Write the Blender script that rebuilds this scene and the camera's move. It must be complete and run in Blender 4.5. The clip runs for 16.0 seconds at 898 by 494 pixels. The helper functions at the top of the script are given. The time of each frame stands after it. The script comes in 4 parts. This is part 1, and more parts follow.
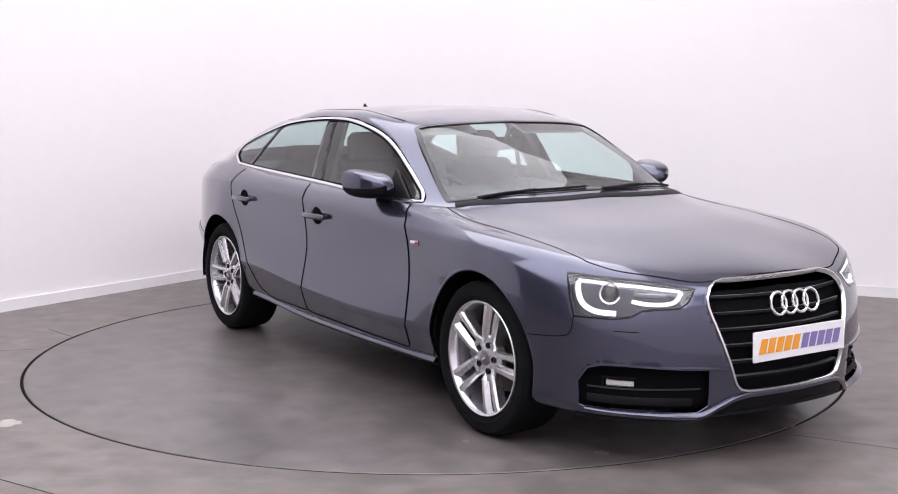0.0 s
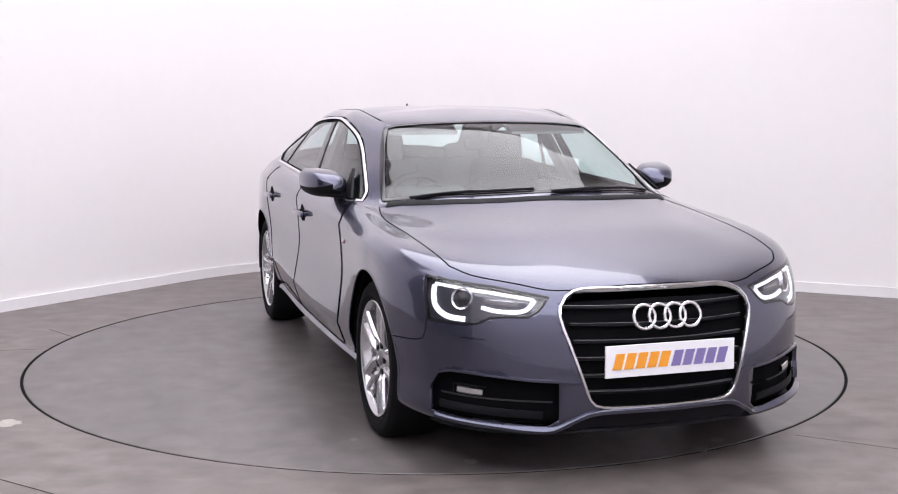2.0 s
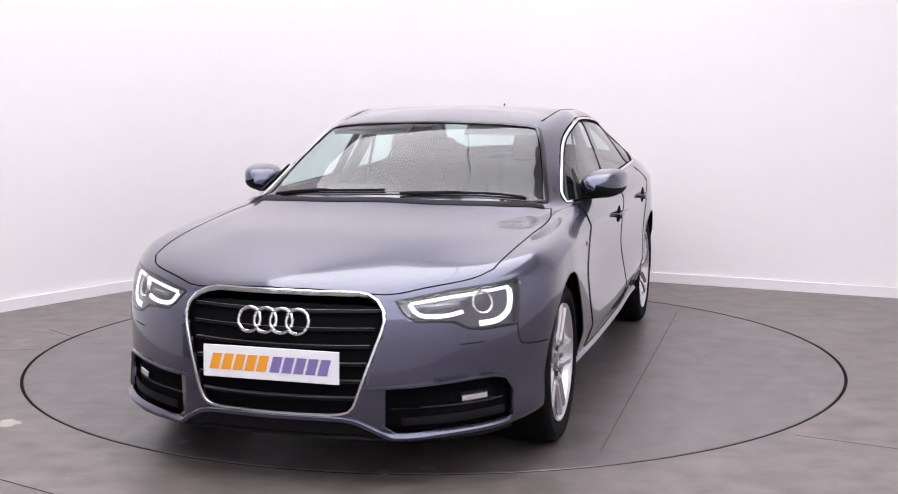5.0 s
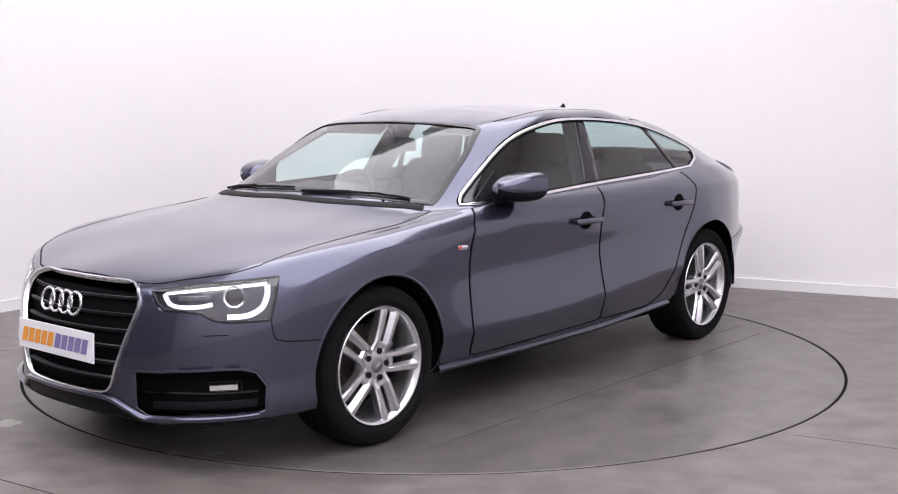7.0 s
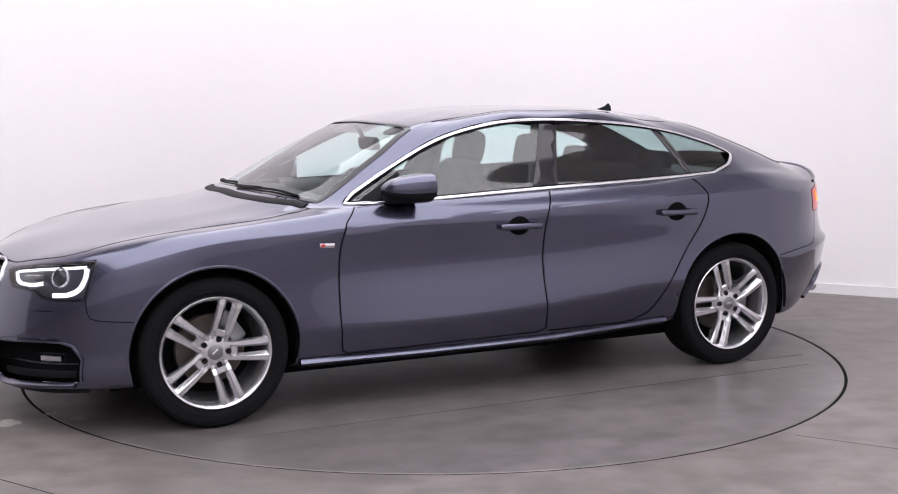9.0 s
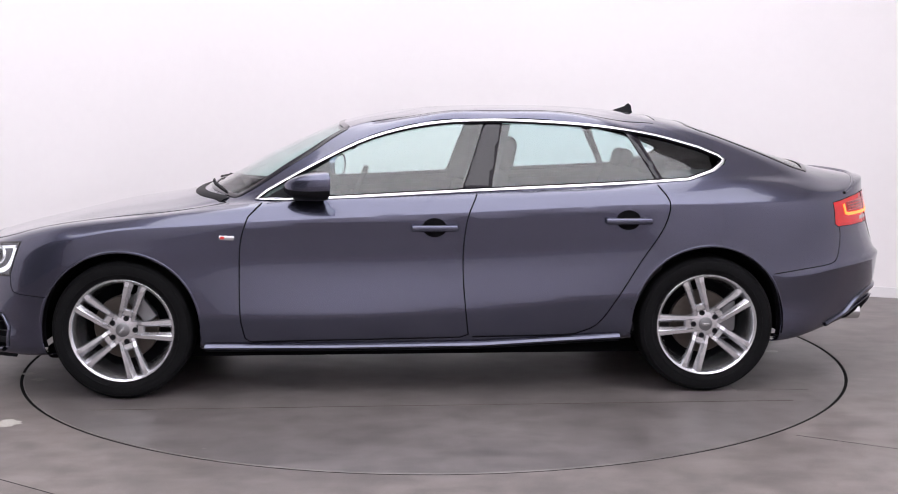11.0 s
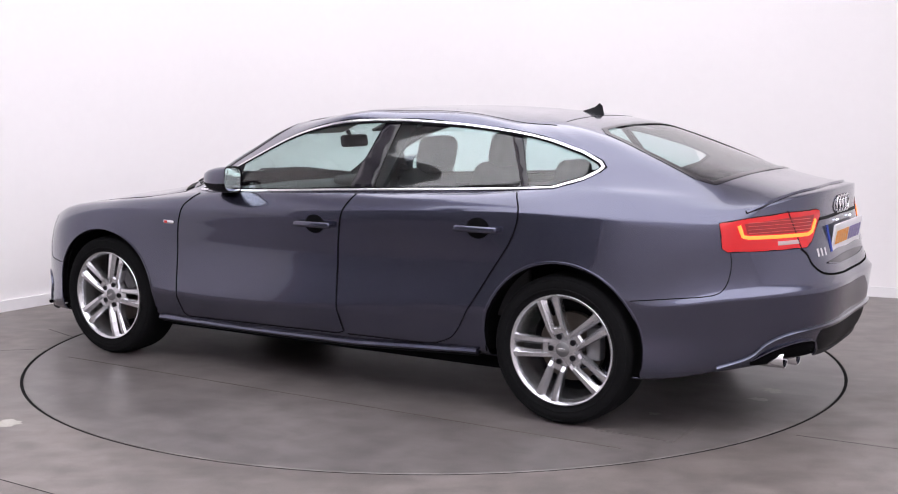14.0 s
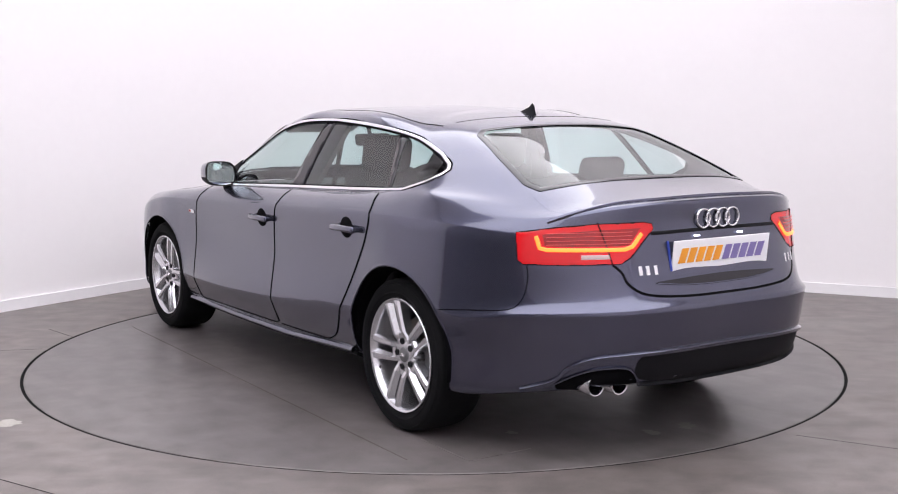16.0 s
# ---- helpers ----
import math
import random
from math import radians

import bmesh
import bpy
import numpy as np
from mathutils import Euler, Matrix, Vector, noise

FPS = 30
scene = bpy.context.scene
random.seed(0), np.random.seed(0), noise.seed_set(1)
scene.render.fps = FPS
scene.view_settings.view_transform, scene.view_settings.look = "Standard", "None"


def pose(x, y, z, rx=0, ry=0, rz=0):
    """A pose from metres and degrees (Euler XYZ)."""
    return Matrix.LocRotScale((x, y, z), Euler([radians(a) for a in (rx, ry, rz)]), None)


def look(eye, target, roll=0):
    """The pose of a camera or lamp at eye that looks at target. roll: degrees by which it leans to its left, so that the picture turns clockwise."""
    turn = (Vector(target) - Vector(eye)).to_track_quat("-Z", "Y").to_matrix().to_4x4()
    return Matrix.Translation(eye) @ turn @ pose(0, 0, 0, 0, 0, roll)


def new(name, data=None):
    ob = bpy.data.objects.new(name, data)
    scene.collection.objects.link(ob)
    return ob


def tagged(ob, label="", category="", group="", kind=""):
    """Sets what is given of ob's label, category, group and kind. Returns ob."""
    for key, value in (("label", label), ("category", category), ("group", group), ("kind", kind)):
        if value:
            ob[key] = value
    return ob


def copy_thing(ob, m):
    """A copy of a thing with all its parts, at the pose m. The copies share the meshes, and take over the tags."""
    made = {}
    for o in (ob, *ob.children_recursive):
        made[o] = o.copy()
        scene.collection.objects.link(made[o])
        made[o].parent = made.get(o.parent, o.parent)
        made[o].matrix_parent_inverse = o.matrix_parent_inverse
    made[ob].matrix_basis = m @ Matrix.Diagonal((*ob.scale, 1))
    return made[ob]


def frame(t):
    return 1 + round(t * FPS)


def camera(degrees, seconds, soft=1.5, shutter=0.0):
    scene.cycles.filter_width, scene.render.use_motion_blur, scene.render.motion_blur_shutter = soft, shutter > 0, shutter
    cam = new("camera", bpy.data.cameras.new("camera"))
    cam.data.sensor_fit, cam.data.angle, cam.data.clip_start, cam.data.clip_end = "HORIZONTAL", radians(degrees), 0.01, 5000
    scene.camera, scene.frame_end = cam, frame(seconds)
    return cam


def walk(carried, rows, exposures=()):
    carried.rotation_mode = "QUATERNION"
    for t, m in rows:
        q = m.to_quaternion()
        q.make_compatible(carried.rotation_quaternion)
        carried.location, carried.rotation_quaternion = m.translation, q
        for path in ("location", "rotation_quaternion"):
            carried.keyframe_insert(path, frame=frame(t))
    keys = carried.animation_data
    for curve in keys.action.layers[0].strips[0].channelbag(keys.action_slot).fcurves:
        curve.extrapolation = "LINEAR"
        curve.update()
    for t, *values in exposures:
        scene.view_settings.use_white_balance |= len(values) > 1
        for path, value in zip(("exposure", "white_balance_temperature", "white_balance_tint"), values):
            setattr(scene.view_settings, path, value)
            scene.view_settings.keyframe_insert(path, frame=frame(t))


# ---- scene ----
EYE = (0.0, -6.485, 1.408)
YAW, DOWN = radians(0.68), radians(7.145)
AIM = (EYE[0] + math.sin(YAW) * math.cos(DOWN), EYE[1] + math.cos(YAW) * math.cos(DOWN), EYE[2] - math.sin(DOWN))
cam = camera(42.46, 16.0, soft=1.0, shutter=0.3)
walk(cam, [(0.0, look(EYE, AIM)), (16.0, look(EYE, AIM))], exposures=[(0.0, 0.0), (16.0, 0.0)])

# turn of the table: seconds, heading of the car's nose in degrees
TURN = [(0.0, -57.6), (0.5, -58.9), (1.0, -62.2), (1.5, -67.0), (2.0, -72.7), (2.5, -78.4), (3.0, -84.1), (3.5, -89.7),
        (4.0, -95.5), (4.5, -101.3), (5.0, -107.1), (5.5, -113.0), (6.0, -118.9), (6.5, -124.8), (7.0, -130.7), (7.5, -136.6),
        (8.0, -142.6), (8.5, -148.6), (9.0, -154.6), (9.5, -160.4), (10.0, -166.1), (10.5, -171.9), (11.0, -177.6), (11.5, -183.3),
        (12.0, -188.6), (12.5, -194.1), (13.0, -199.9), (13.5, -205.8), (14.0, -212.0), (14.5, -218.3), (15.0, -224.6), (15.5, -230.6), (16.0, -236.9)]
OFF = (0.126, 0.138)
TABLE_R = 2.216

# ---------------------------------------------------------------- light
world = bpy.data.worlds.new("world")
scene.world = world
world.use_nodes = True
world.node_tree.nodes["Background"].inputs[0].default_value = (1, 0.98, 0.99, 1)
world.node_tree.nodes["Background"].inputs[1].default_value = 0.2
CEIL = 4.6
PANEL = 2.18
LAMPS = [(x, y) for y in (-7.1, -4.9, -2.7) for x in (-3.3, -1.1, 1.1, 3.3)] + [(x, y) for y in (-0.5, 1.7) for x in (-1.1, 1.1)]
GLOW = 2.95


# ---------------------------------------------------------------- materials
def material(name, color, rough=0.5, metal=0.0, coat=0.0, grain=0.0, scale=40.0, bump=0.0, emit=None, power=0.0, spec=0.5):
    m = bpy.data.materials.new(name)
    m.use_nodes = True
    nt = m.node_tree
    b = nt.nodes["Principled BSDF"]
    b.inputs["Base Color"].default_value = (*color, 1)
    b.inputs["Roughness"].default_value = rough
    b.inputs["Metallic"].default_value = metal
    b.inputs["Coat Weight"].default_value = coat
    b.inputs["Coat Roughness"].default_value = 0.05
    b.inputs["Specular IOR Level"].default_value = spec
    if emit:
        b.inputs["Emission Color"].default_value = (*emit, 1)
        b.inputs["Emission Strength"].default_value = power
    if grain or bump:
        tc = nt.nodes.new("ShaderNodeTexCoord")
        n1, n2 = nt.nodes.new("ShaderNodeTexNoise"), nt.nodes.new("ShaderNodeTexNoise")
        n1.inputs["Scale"].default_value, n2.inputs["Scale"].default_value = scale, scale * 0.07
        n1.inputs["Detail"].default_value = n2.inputs["Detail"].default_value = 4
        mix = nt.nodes.new("ShaderNodeMath")
        mix.operation = "ADD"
        for n, s in ((n1, 0), (n2, 1)):
            nt.links.new(tc.outputs["Object"], n.inputs["Vector"])
            nt.links.new(n.outputs["Fac"], mix.inputs[s])
        ramp = nt.nodes.new("ShaderNodeMapRange")
        ramp.inputs["From Min"].default_value, ramp.inputs["From Max"].default_value = 0.6, 1.4
        ramp.inputs["To Min"].default_value, ramp.inputs["To Max"].default_value = 1 - grain, 1 + grain
        nt.links.new(mix.outputs[0], ramp.inputs["Value"])
        sc = nt.nodes.new("ShaderNodeVectorMath")
        sc.operation = "SCALE"
        sc.inputs[0].default_value = color
        nt.links.new(ramp.outputs[0], sc.inputs["Scale"])
        nt.links.new(sc.outputs[0], b.inputs["Base Color"])
        if bump:
            bp = nt.nodes.new("ShaderNodeBump")
            bp.inputs["Strength"].default_value = bump
            bp.inputs["Distance"].default_value = 0.002
            nt.links.new(n1.outputs["Fac"], bp.inputs["Height"])
            nt.links.new(bp.outputs[0], b.inputs["Normal"])
    return m


def glass_material(name, tint, gloss=0.03):
    m = bpy.data.materials.new(name)
    m.use_nodes = True
    nt = m.node_tree
    nt.nodes.clear()
    out, mix = nt.nodes.new("ShaderNodeOutputMaterial"), nt.nodes.new("ShaderNodeMixShader")
    tr, gl, fr = nt.nodes.new("ShaderNodeBsdfTransparent"), nt.nodes.new("ShaderNodeBsdfGlossy"), nt.nodes.new("ShaderNodeLayerWeight")
    tr.inputs[0].default_value = (*tint, 1)
    gl.inputs["Color"].default_value = (1, 1, 1, 1)
    gl.inputs["Roughness"].default_value = gloss
    fr.inputs[0].default_value = 0.5
    p5, sch = nt.nodes.new("ShaderNodeMath"), nt.nodes.new("ShaderNodeMath")
    p5.operation, p5.inputs[1].default_value = "POWER", 5.0
    sch.operation, sch.inputs[1].default_value, sch.inputs[2].default_value = "MULTIPLY_ADD", 0.90, 0.075
    nt.links.new(fr.outputs["Facing"], p5.inputs[0])
    nt.links.new(p5.outputs[0], sch.inputs[0])
    nt.links.new(sch.outputs[0], mix.inputs[0])
    nt.links.new(tr.outputs[0], mix.inputs[1])
    nt.links.new(gl.outputs[0], mix.inputs[2])
    nt.links.new(mix.outputs[0], out.inputs[0])
    return m


def floor_material(name, color, rough):
    """Worn resin floor: broad cloudy stains, mop streaks, dark spill patches, fine speckle; stains change the gloss."""
    m = material(name, color, rough)
    nt = m.node_tree
    b = nt.nodes["Principled BSDF"]
    tc = nt.nodes.new("ShaderNodeTexCoord")

    def noise(scale, detail, distort, stretch=(1, 1, 1), turn=0.0):
        mp = nt.nodes.new("ShaderNodeMapping")
        mp.inputs["Scale"].default_value, mp.inputs["Rotation"].default_value = stretch, (0, 0, turn)
        n = nt.nodes.new("ShaderNodeTexNoise")
        n.inputs["Scale"].default_value, n.inputs["Detail"].default_value, n.inputs["Distortion"].default_value = scale, detail, distort
        nt.links.new(tc.outputs["Object"], mp.inputs["Vector"])
        nt.links.new(mp.outputs[0], n.inputs["Vector"])
        return n.outputs["Fac"]

    def span(value, lo, hi, to_lo, to_hi):
        r = nt.nodes.new("ShaderNodeMapRange")
        for k, v in (("From Min", lo), ("From Max", hi), ("To Min", to_lo), ("To Max", to_hi)):
            r.inputs[k].default_value = v
        nt.links.new(value, r.inputs["Value"])
        return r.outputs[0]

    def times(p, q):
        n = nt.nodes.new("ShaderNodeMath")
        n.operation = "MULTIPLY"
        nt.links.new(p, n.inputs[0])
        nt.links.new(q, n.inputs[1])
        return n.outputs[0]

    cloud, blot, speck = noise(0.9, 6, 0.6), noise(6.0, 9, 0.3), noise(170.0, 2, 0.0)
    streak = noise(3.2, 7, 0.3, (1, 3, 1), 0.5)
    spill = noise(1.1, 4, 0.4, (1, 1.6, 1), 1.1)
    tone = times(span(cloud, 0.3, 0.7, 0.84, 1.14), span(blot, 0.32, 0.68, 0.78, 1.22))
    tone = times(tone, span(streak, 0.35, 0.68, 0.90, 1.10))
    tone = times(tone, span(spill, 0.50, 0.68, 1.0, 0.82))
    tone = times(tone, span(speck, 0.3, 0.7, 0.90, 1.10))
    sc = nt.nodes.new("ShaderNodeVectorMath")
    sc.operation = "SCALE"
    sc.inputs[0].default_value = color
    nt.links.new(tone, sc.inputs["Scale"])
    nt.links.new(sc.outputs[0], b.inputs["Base Color"])
    gloss = times(span(spill, 0.45, 0.70, 1.0, 0.88), span(cloud, 0.3, 0.7, rough - 0.05, rough + 0.09))
    nt.links.new(gloss, b.inputs["Roughness"])
    bp = nt.nodes.new("ShaderNodeBump")
    bp.inputs["Strength"].default_value, bp.inputs["Distance"].default_value = 0.10, 0.002
    nt.links.new(speck, bp.inputs["Height"])
    nt.links.new(bp.outputs[0], b.inputs["Normal"])
    return m


def paint_material():
    """Metallic grey car paint with flakes under a clear coat."""
    m = material("grey_metallic_paint", (0.073, 0.076, 0.121), 0.27, 0.9, 1.0)
    nt = m.node_tree
    b = nt.nodes["Principled BSDF"]
    tc, v = nt.nodes.new("ShaderNodeTexCoord"), nt.nodes.new("ShaderNodeTexNoise")
    v.inputs["Scale"].default_value = 900
    nt.links.new(tc.outputs["Object"], v.inputs["Vector"])
    r = nt.nodes.new("ShaderNodeMapRange")
    r.inputs["To Min"].default_value, r.inputs["To Max"].default_value = 0.8, 1.2
    nt.links.new(v.outputs["Fac"], r.inputs["Value"])
    sc = nt.nodes.new("ShaderNodeVectorMath")
    sc.operation = "SCALE"
    sc.inputs[0].default_value = (0.073, 0.076, 0.121)
    nt.links.new(r.outputs[0], sc.inputs["Scale"])
    nt.links.new(sc.outputs[0], b.inputs["Base Color"])
    return m


PAINT = paint_material()
DARK = material("black_plastic", (0.006, 0.006, 0.008), 0.55, spec=0.14, grain=0.2, scale=200, bump=0.05)
SEAM = material("shut_gap", (0.004, 0.004, 0.005), 0.9, spec=0.05)
GLOSSBLACK = material("gloss_black_trim", (0.008, 0.007, 0.012), 0.15, spec=0.35, coat=0.3)
CHROME = material("satin_chrome", (0.82, 0.82, 0.84), 0.16, 1.0)
ALLOY = material("silver_alloy", (0.64, 0.64, 0.67), 0.24, 0.9, coat=0.4, grain=0.03, scale=60)
ALLOYDARK = material("shaded_alloy", (0.20, 0.20, 0.21), 0.45, 0.8)
RUBBER = material("tyre_rubber", (0.007, 0.007, 0.008), 0.8, spec=0.1, grain=0.25, scale=90, bump=0.15)
DISC = material("brake_disc_steel", (0.10, 0.085, 0.075), 0.5, 0.8, grain=0.15, scale=70)
CLOTH = material("black_seat_cloth", (0.018, 0.018, 0.020), 0.9, spec=0.2, grain=0.3, scale=220, bump=0.2)
TRIM = material("interior_trim", (0.030, 0.030, 0.033), 0.7, spec=0.25, grain=0.15, scale=150, bump=0.1)
LINER = material("roof_lining", (0.42, 0.42, 0.42), 0.9, grain=0.06, scale=120)
GLASS = glass_material("green_tinted_glass", (0.78, 0.91, 0.885))
PRIVACY = glass_material("darker_side_glass", (0.70, 0.85, 0.84))
LENS = glass_material("clear_lamp_lens", (0.93, 0.94, 0.96))
LAMPBOWL = material("headlight_reflector", (0.06, 0.06, 0.075), 0.3, 0.6)
DRL = material("daytime_running_light", (0.9, 0.9, 0.95), 0.3, emit=(0.93, 0.95, 1.0), power=1.1)
FOGGLASS = material("fog_lamp_reflector", (0.8, 0.8, 0.82), 0.12, 0.9)
DEEPRED = material("dark_red_lens", (0.20, 0.003, 0.006), 0.12, coat=0.5, emit=(1.0, 0.01, 0.015), power=0.08)
RED = material("red_tail_lens", (0.40, 0.004, 0.008), 0.15, coat=0.3, emit=(1.0, 0.008, 0.015), power=0.26)
TAILGLOW = material("tail_light_bar", (0.9, 0.1, 0.03), 0.3, emit=(1.0, 0.26, 0.03), power=1.7)
WHITELENS = material("reversing_lens", (0.5, 0.36, 0.36), 0.15, coat=1.0)
PLATE = material("white_plate", (0.82, 0.82, 0.86), 0.3, grain=0.02, scale=30)
PLATELAMP = material("plate_lamp", (0.9, 0.9, 1.0), 0.3, emit=(0.8, 0.85, 1.0), power=2.5)
ORANGE = material("orange_ink", (0.85, 0.34, 0.03), 0.4)
PURPLE = material("violet_ink", (0.21, 0.17, 0.40), 0.4)
BLUE = material("blue_band", (0.03, 0.06, 0.35), 0.4)
REDINK = material("red_enamel", (0.6, 0.03, 0.03), 0.35)
MIRROR = material("mirror_glass", (0.85, 0.92, 0.93), 0.02, 1.0)
FLOOR = floor_material("grey_resin_floor", (0.152, 0.131, 0.126), 0.40)
TABLETOP = floor_material("turntable_floor", (0.130, 0.115, 0.115), 0.35)
GAP = material("dark_gap", (0.006, 0.006, 0.006), 0.9, spec=0.1)
WALL = material("white_wall_paint", (0.84, 0.81, 0.825), 0.75, grain=0.012, scale=14, bump=0.03)
# for the unseen west wall: dark so that the car's flank reflects less light
DIMWALL = material("dimming_wall_grey", (0.13, 0.13, 0.14), 0.8, grain=0.02, scale=14, bump=0.03)
SKIRT = material("white_gloss_skirting", (0.82, 0.80, 0.82), 0.35, grain=0.015, scale=20)
CEILING = material("white_ceiling_paint", (0.80, 0.79, 0.80), 0.8, grain=0.015, scale=10)
DIFFUSER = material("light_diffuser", (0.9, 0.9, 0.9), 0.5, emit=(1.0, 0.982, 1.035), power=GLOW)
CASING = material("light_casing", (0.75, 0.75, 0.76), 0.4)
SCUFF = material("brown_joint_dirt", (0.085, 0.070, 0.058), 0.6, grain=0.3, scale=60)
SCUFFPALE = material("pale_floor_scuff", (0.24, 0.225, 0.21), 0.45, grain=0.25, scale=70)
CHIP = material("pale_paint_mark", (0.40, 0.38, 0.35), 0.7, grain=0.2, scale=80)


# ---------------------------------------------------------------- mesh helpers
def part(name, bm, mat, parent=None, label="", smooth=True):
    me = bpy.data.meshes.new(name)
    bmesh.ops.recalc_face_normals(bm, faces=bm.faces) if smooth != "keep" else None
    bm.to_mesh(me)
    bm.free()
    me.materials.append(mat)
    for p in me.polygons:
        p.use_smooth = bool(smooth)
    if smooth is True:
        me.set_sharp_from_angle(angle=radians(42))
    ob = new(name, me)
    ob.parent = parent
    if label:
        ob["label"] = label
    return ob


def thing(name, label, category, group="", kind=""):
    ob = new(name)
    ob.empty_display_size = 0.2
    return tagged(ob, label, category, group, kind)


def box(bm, size, at, turn=(0, 0, 0), bevel=0.0, seg=2, taper=1.0):
    m = pose(*at, *turn) @ Matrix.Diagonal((*size, 1))
    r = bmesh.ops.create_cube(bm, size=1, matrix=m)
    vs = r["verts"]
    if taper != 1.0:
        mm = pose(*at, *turn)
        inv = mm.inverted()
        for v in vs:
            p = inv @ v.co
            if p.z > 0:
                p.x *= taper
                p.y *= taper
            v.co = mm @ p
    if bevel:
        es = {e for v in vs for e in v.link_edges}
        bmesh.ops.bevel(bm, geom=list(es), offset=bevel, segments=seg, profile=0.5, affect="EDGES", clamp_overlap=True)
    return bm


def lathe(bm, profile, n=48, m=None, closed=False):
    """Turn (radius, y) pairs about the y axis."""
    m = m or Matrix()
    rows = []
    for i in range(n):
        a = 2 * math.pi * i / n
        rows.append([bm.verts.new(m @ Vector((r * math.cos(a), y, r * math.sin(a)))) for r, y in profile])
    k = len(profile)
    for i in range(n):
        p, q = rows[i], rows[(i + 1) % n]
        for j in range(k if closed else k - 1):
            bm.faces.new((p[j], p[(j + 1) % k], q[(j + 1) % k], q[j]))
    return bm


def tube(bm, pts, radius, n=8, closed=False):
    pts = [Vector(p) for p in pts]
    rings, k = [], len(pts)
    for i, p in enumerate(pts):
        t = (pts[(i + 1) % k] - pts[i - 1]) if closed or 0 < i < k - 1 else (pts[1] - pts[0] if i == 0 else pts[-1] - pts[-2])
        t.normalize()
        a = t.cross(Vector((0, 0, 1)) if abs(t.z) < 0.9 else Vector((1, 0, 0))).normalized()
        b = t.cross(a)
        rings.append([bm.verts.new(p + radius * (math.cos(2 * math.pi * j / n) * a + math.sin(2 * math.pi * j / n) * b)) for j in range(n)])
    for i in range(k if closed else k - 1):
        p, q = rings[i], rings[(i + 1) % k]
        for j in range(n):
            bm.faces.new((p[j], p[(j + 1) % n], q[(j + 1) % n], q[j]))
    if not closed:
        bm.faces.new(rings[0])
        bm.faces.new(rings[-1])
    return bm


def extrude_poly(bm, poly, depth):
    """A closed outline of 3D points made into a slab along depth."""
    d = Vector(depth)
    a = [bm.verts.new(Vector(p)) for p in poly]
    b = [bm.verts.new(Vector(p) + d) for p in poly]
    bm.faces.new(a)
    bm.faces.new(b[::-1])
    for i in range(len(a)):
        j = (i + 1) % len(a)
        bm.faces.new((a[j], a[i], b[i], b[j]))
    return bm


def hermite(P, u, per, sharp=()):
    """Smooth curve through rows of P at the parameters u, `per` samples a span."""
    P, u = np.asarray(P, float), np.asarray(u, float)
    n = len(P)
    d = np.diff(P, axis=0) / np.diff(u)[:, None]
    T = np.zeros_like(P)
    T[0], T[-1] = d[0], d[-1]
    h = np.diff(u)
    T[1:-1] = (h[1:, None] * d[:-1] + h[:-1, None] * d[1:]) / (h[:-1] + h[1:])[:, None]
    out = []
    A, B = T.copy(), T.copy()
    for k, w in sharp:
        A[k], B[k] = T[k] * (1 - w) + d[k - 1] * w, T[k] * (1 - w) + d[k] * w
    for i in range(n - 1):
        for k in range(per + (i == n - 2)):
            s = k / per
            a, b, c, e = 2 * s ** 3 - 3 * s ** 2 + 1, s ** 3 - 2 * s ** 2 + s, -2 * s ** 3 + 3 * s ** 2, s ** 3 - s ** 2
            out.append(a * P[i] + b * h[i] * B[i] + c * P[i + 1] + e * h[i] * A[i + 1])
    return np.array(out)


def smooth_line(pts, per=6, closed=False):
    P = np.array(pts, float)
    if closed:
        P = np.vstack([P[-2:], P, P[:3]])
    u = np.concatenate([[0], np.cumsum(np.sqrt(np.linalg.norm(np.diff(P, axis=0), axis=1)) + 1e-6)])
    Q = hermite(P, u, per)
    if closed:
        Q = Q[2 * per:-2 * per - 1]
    return [tuple(q) for q in Q]


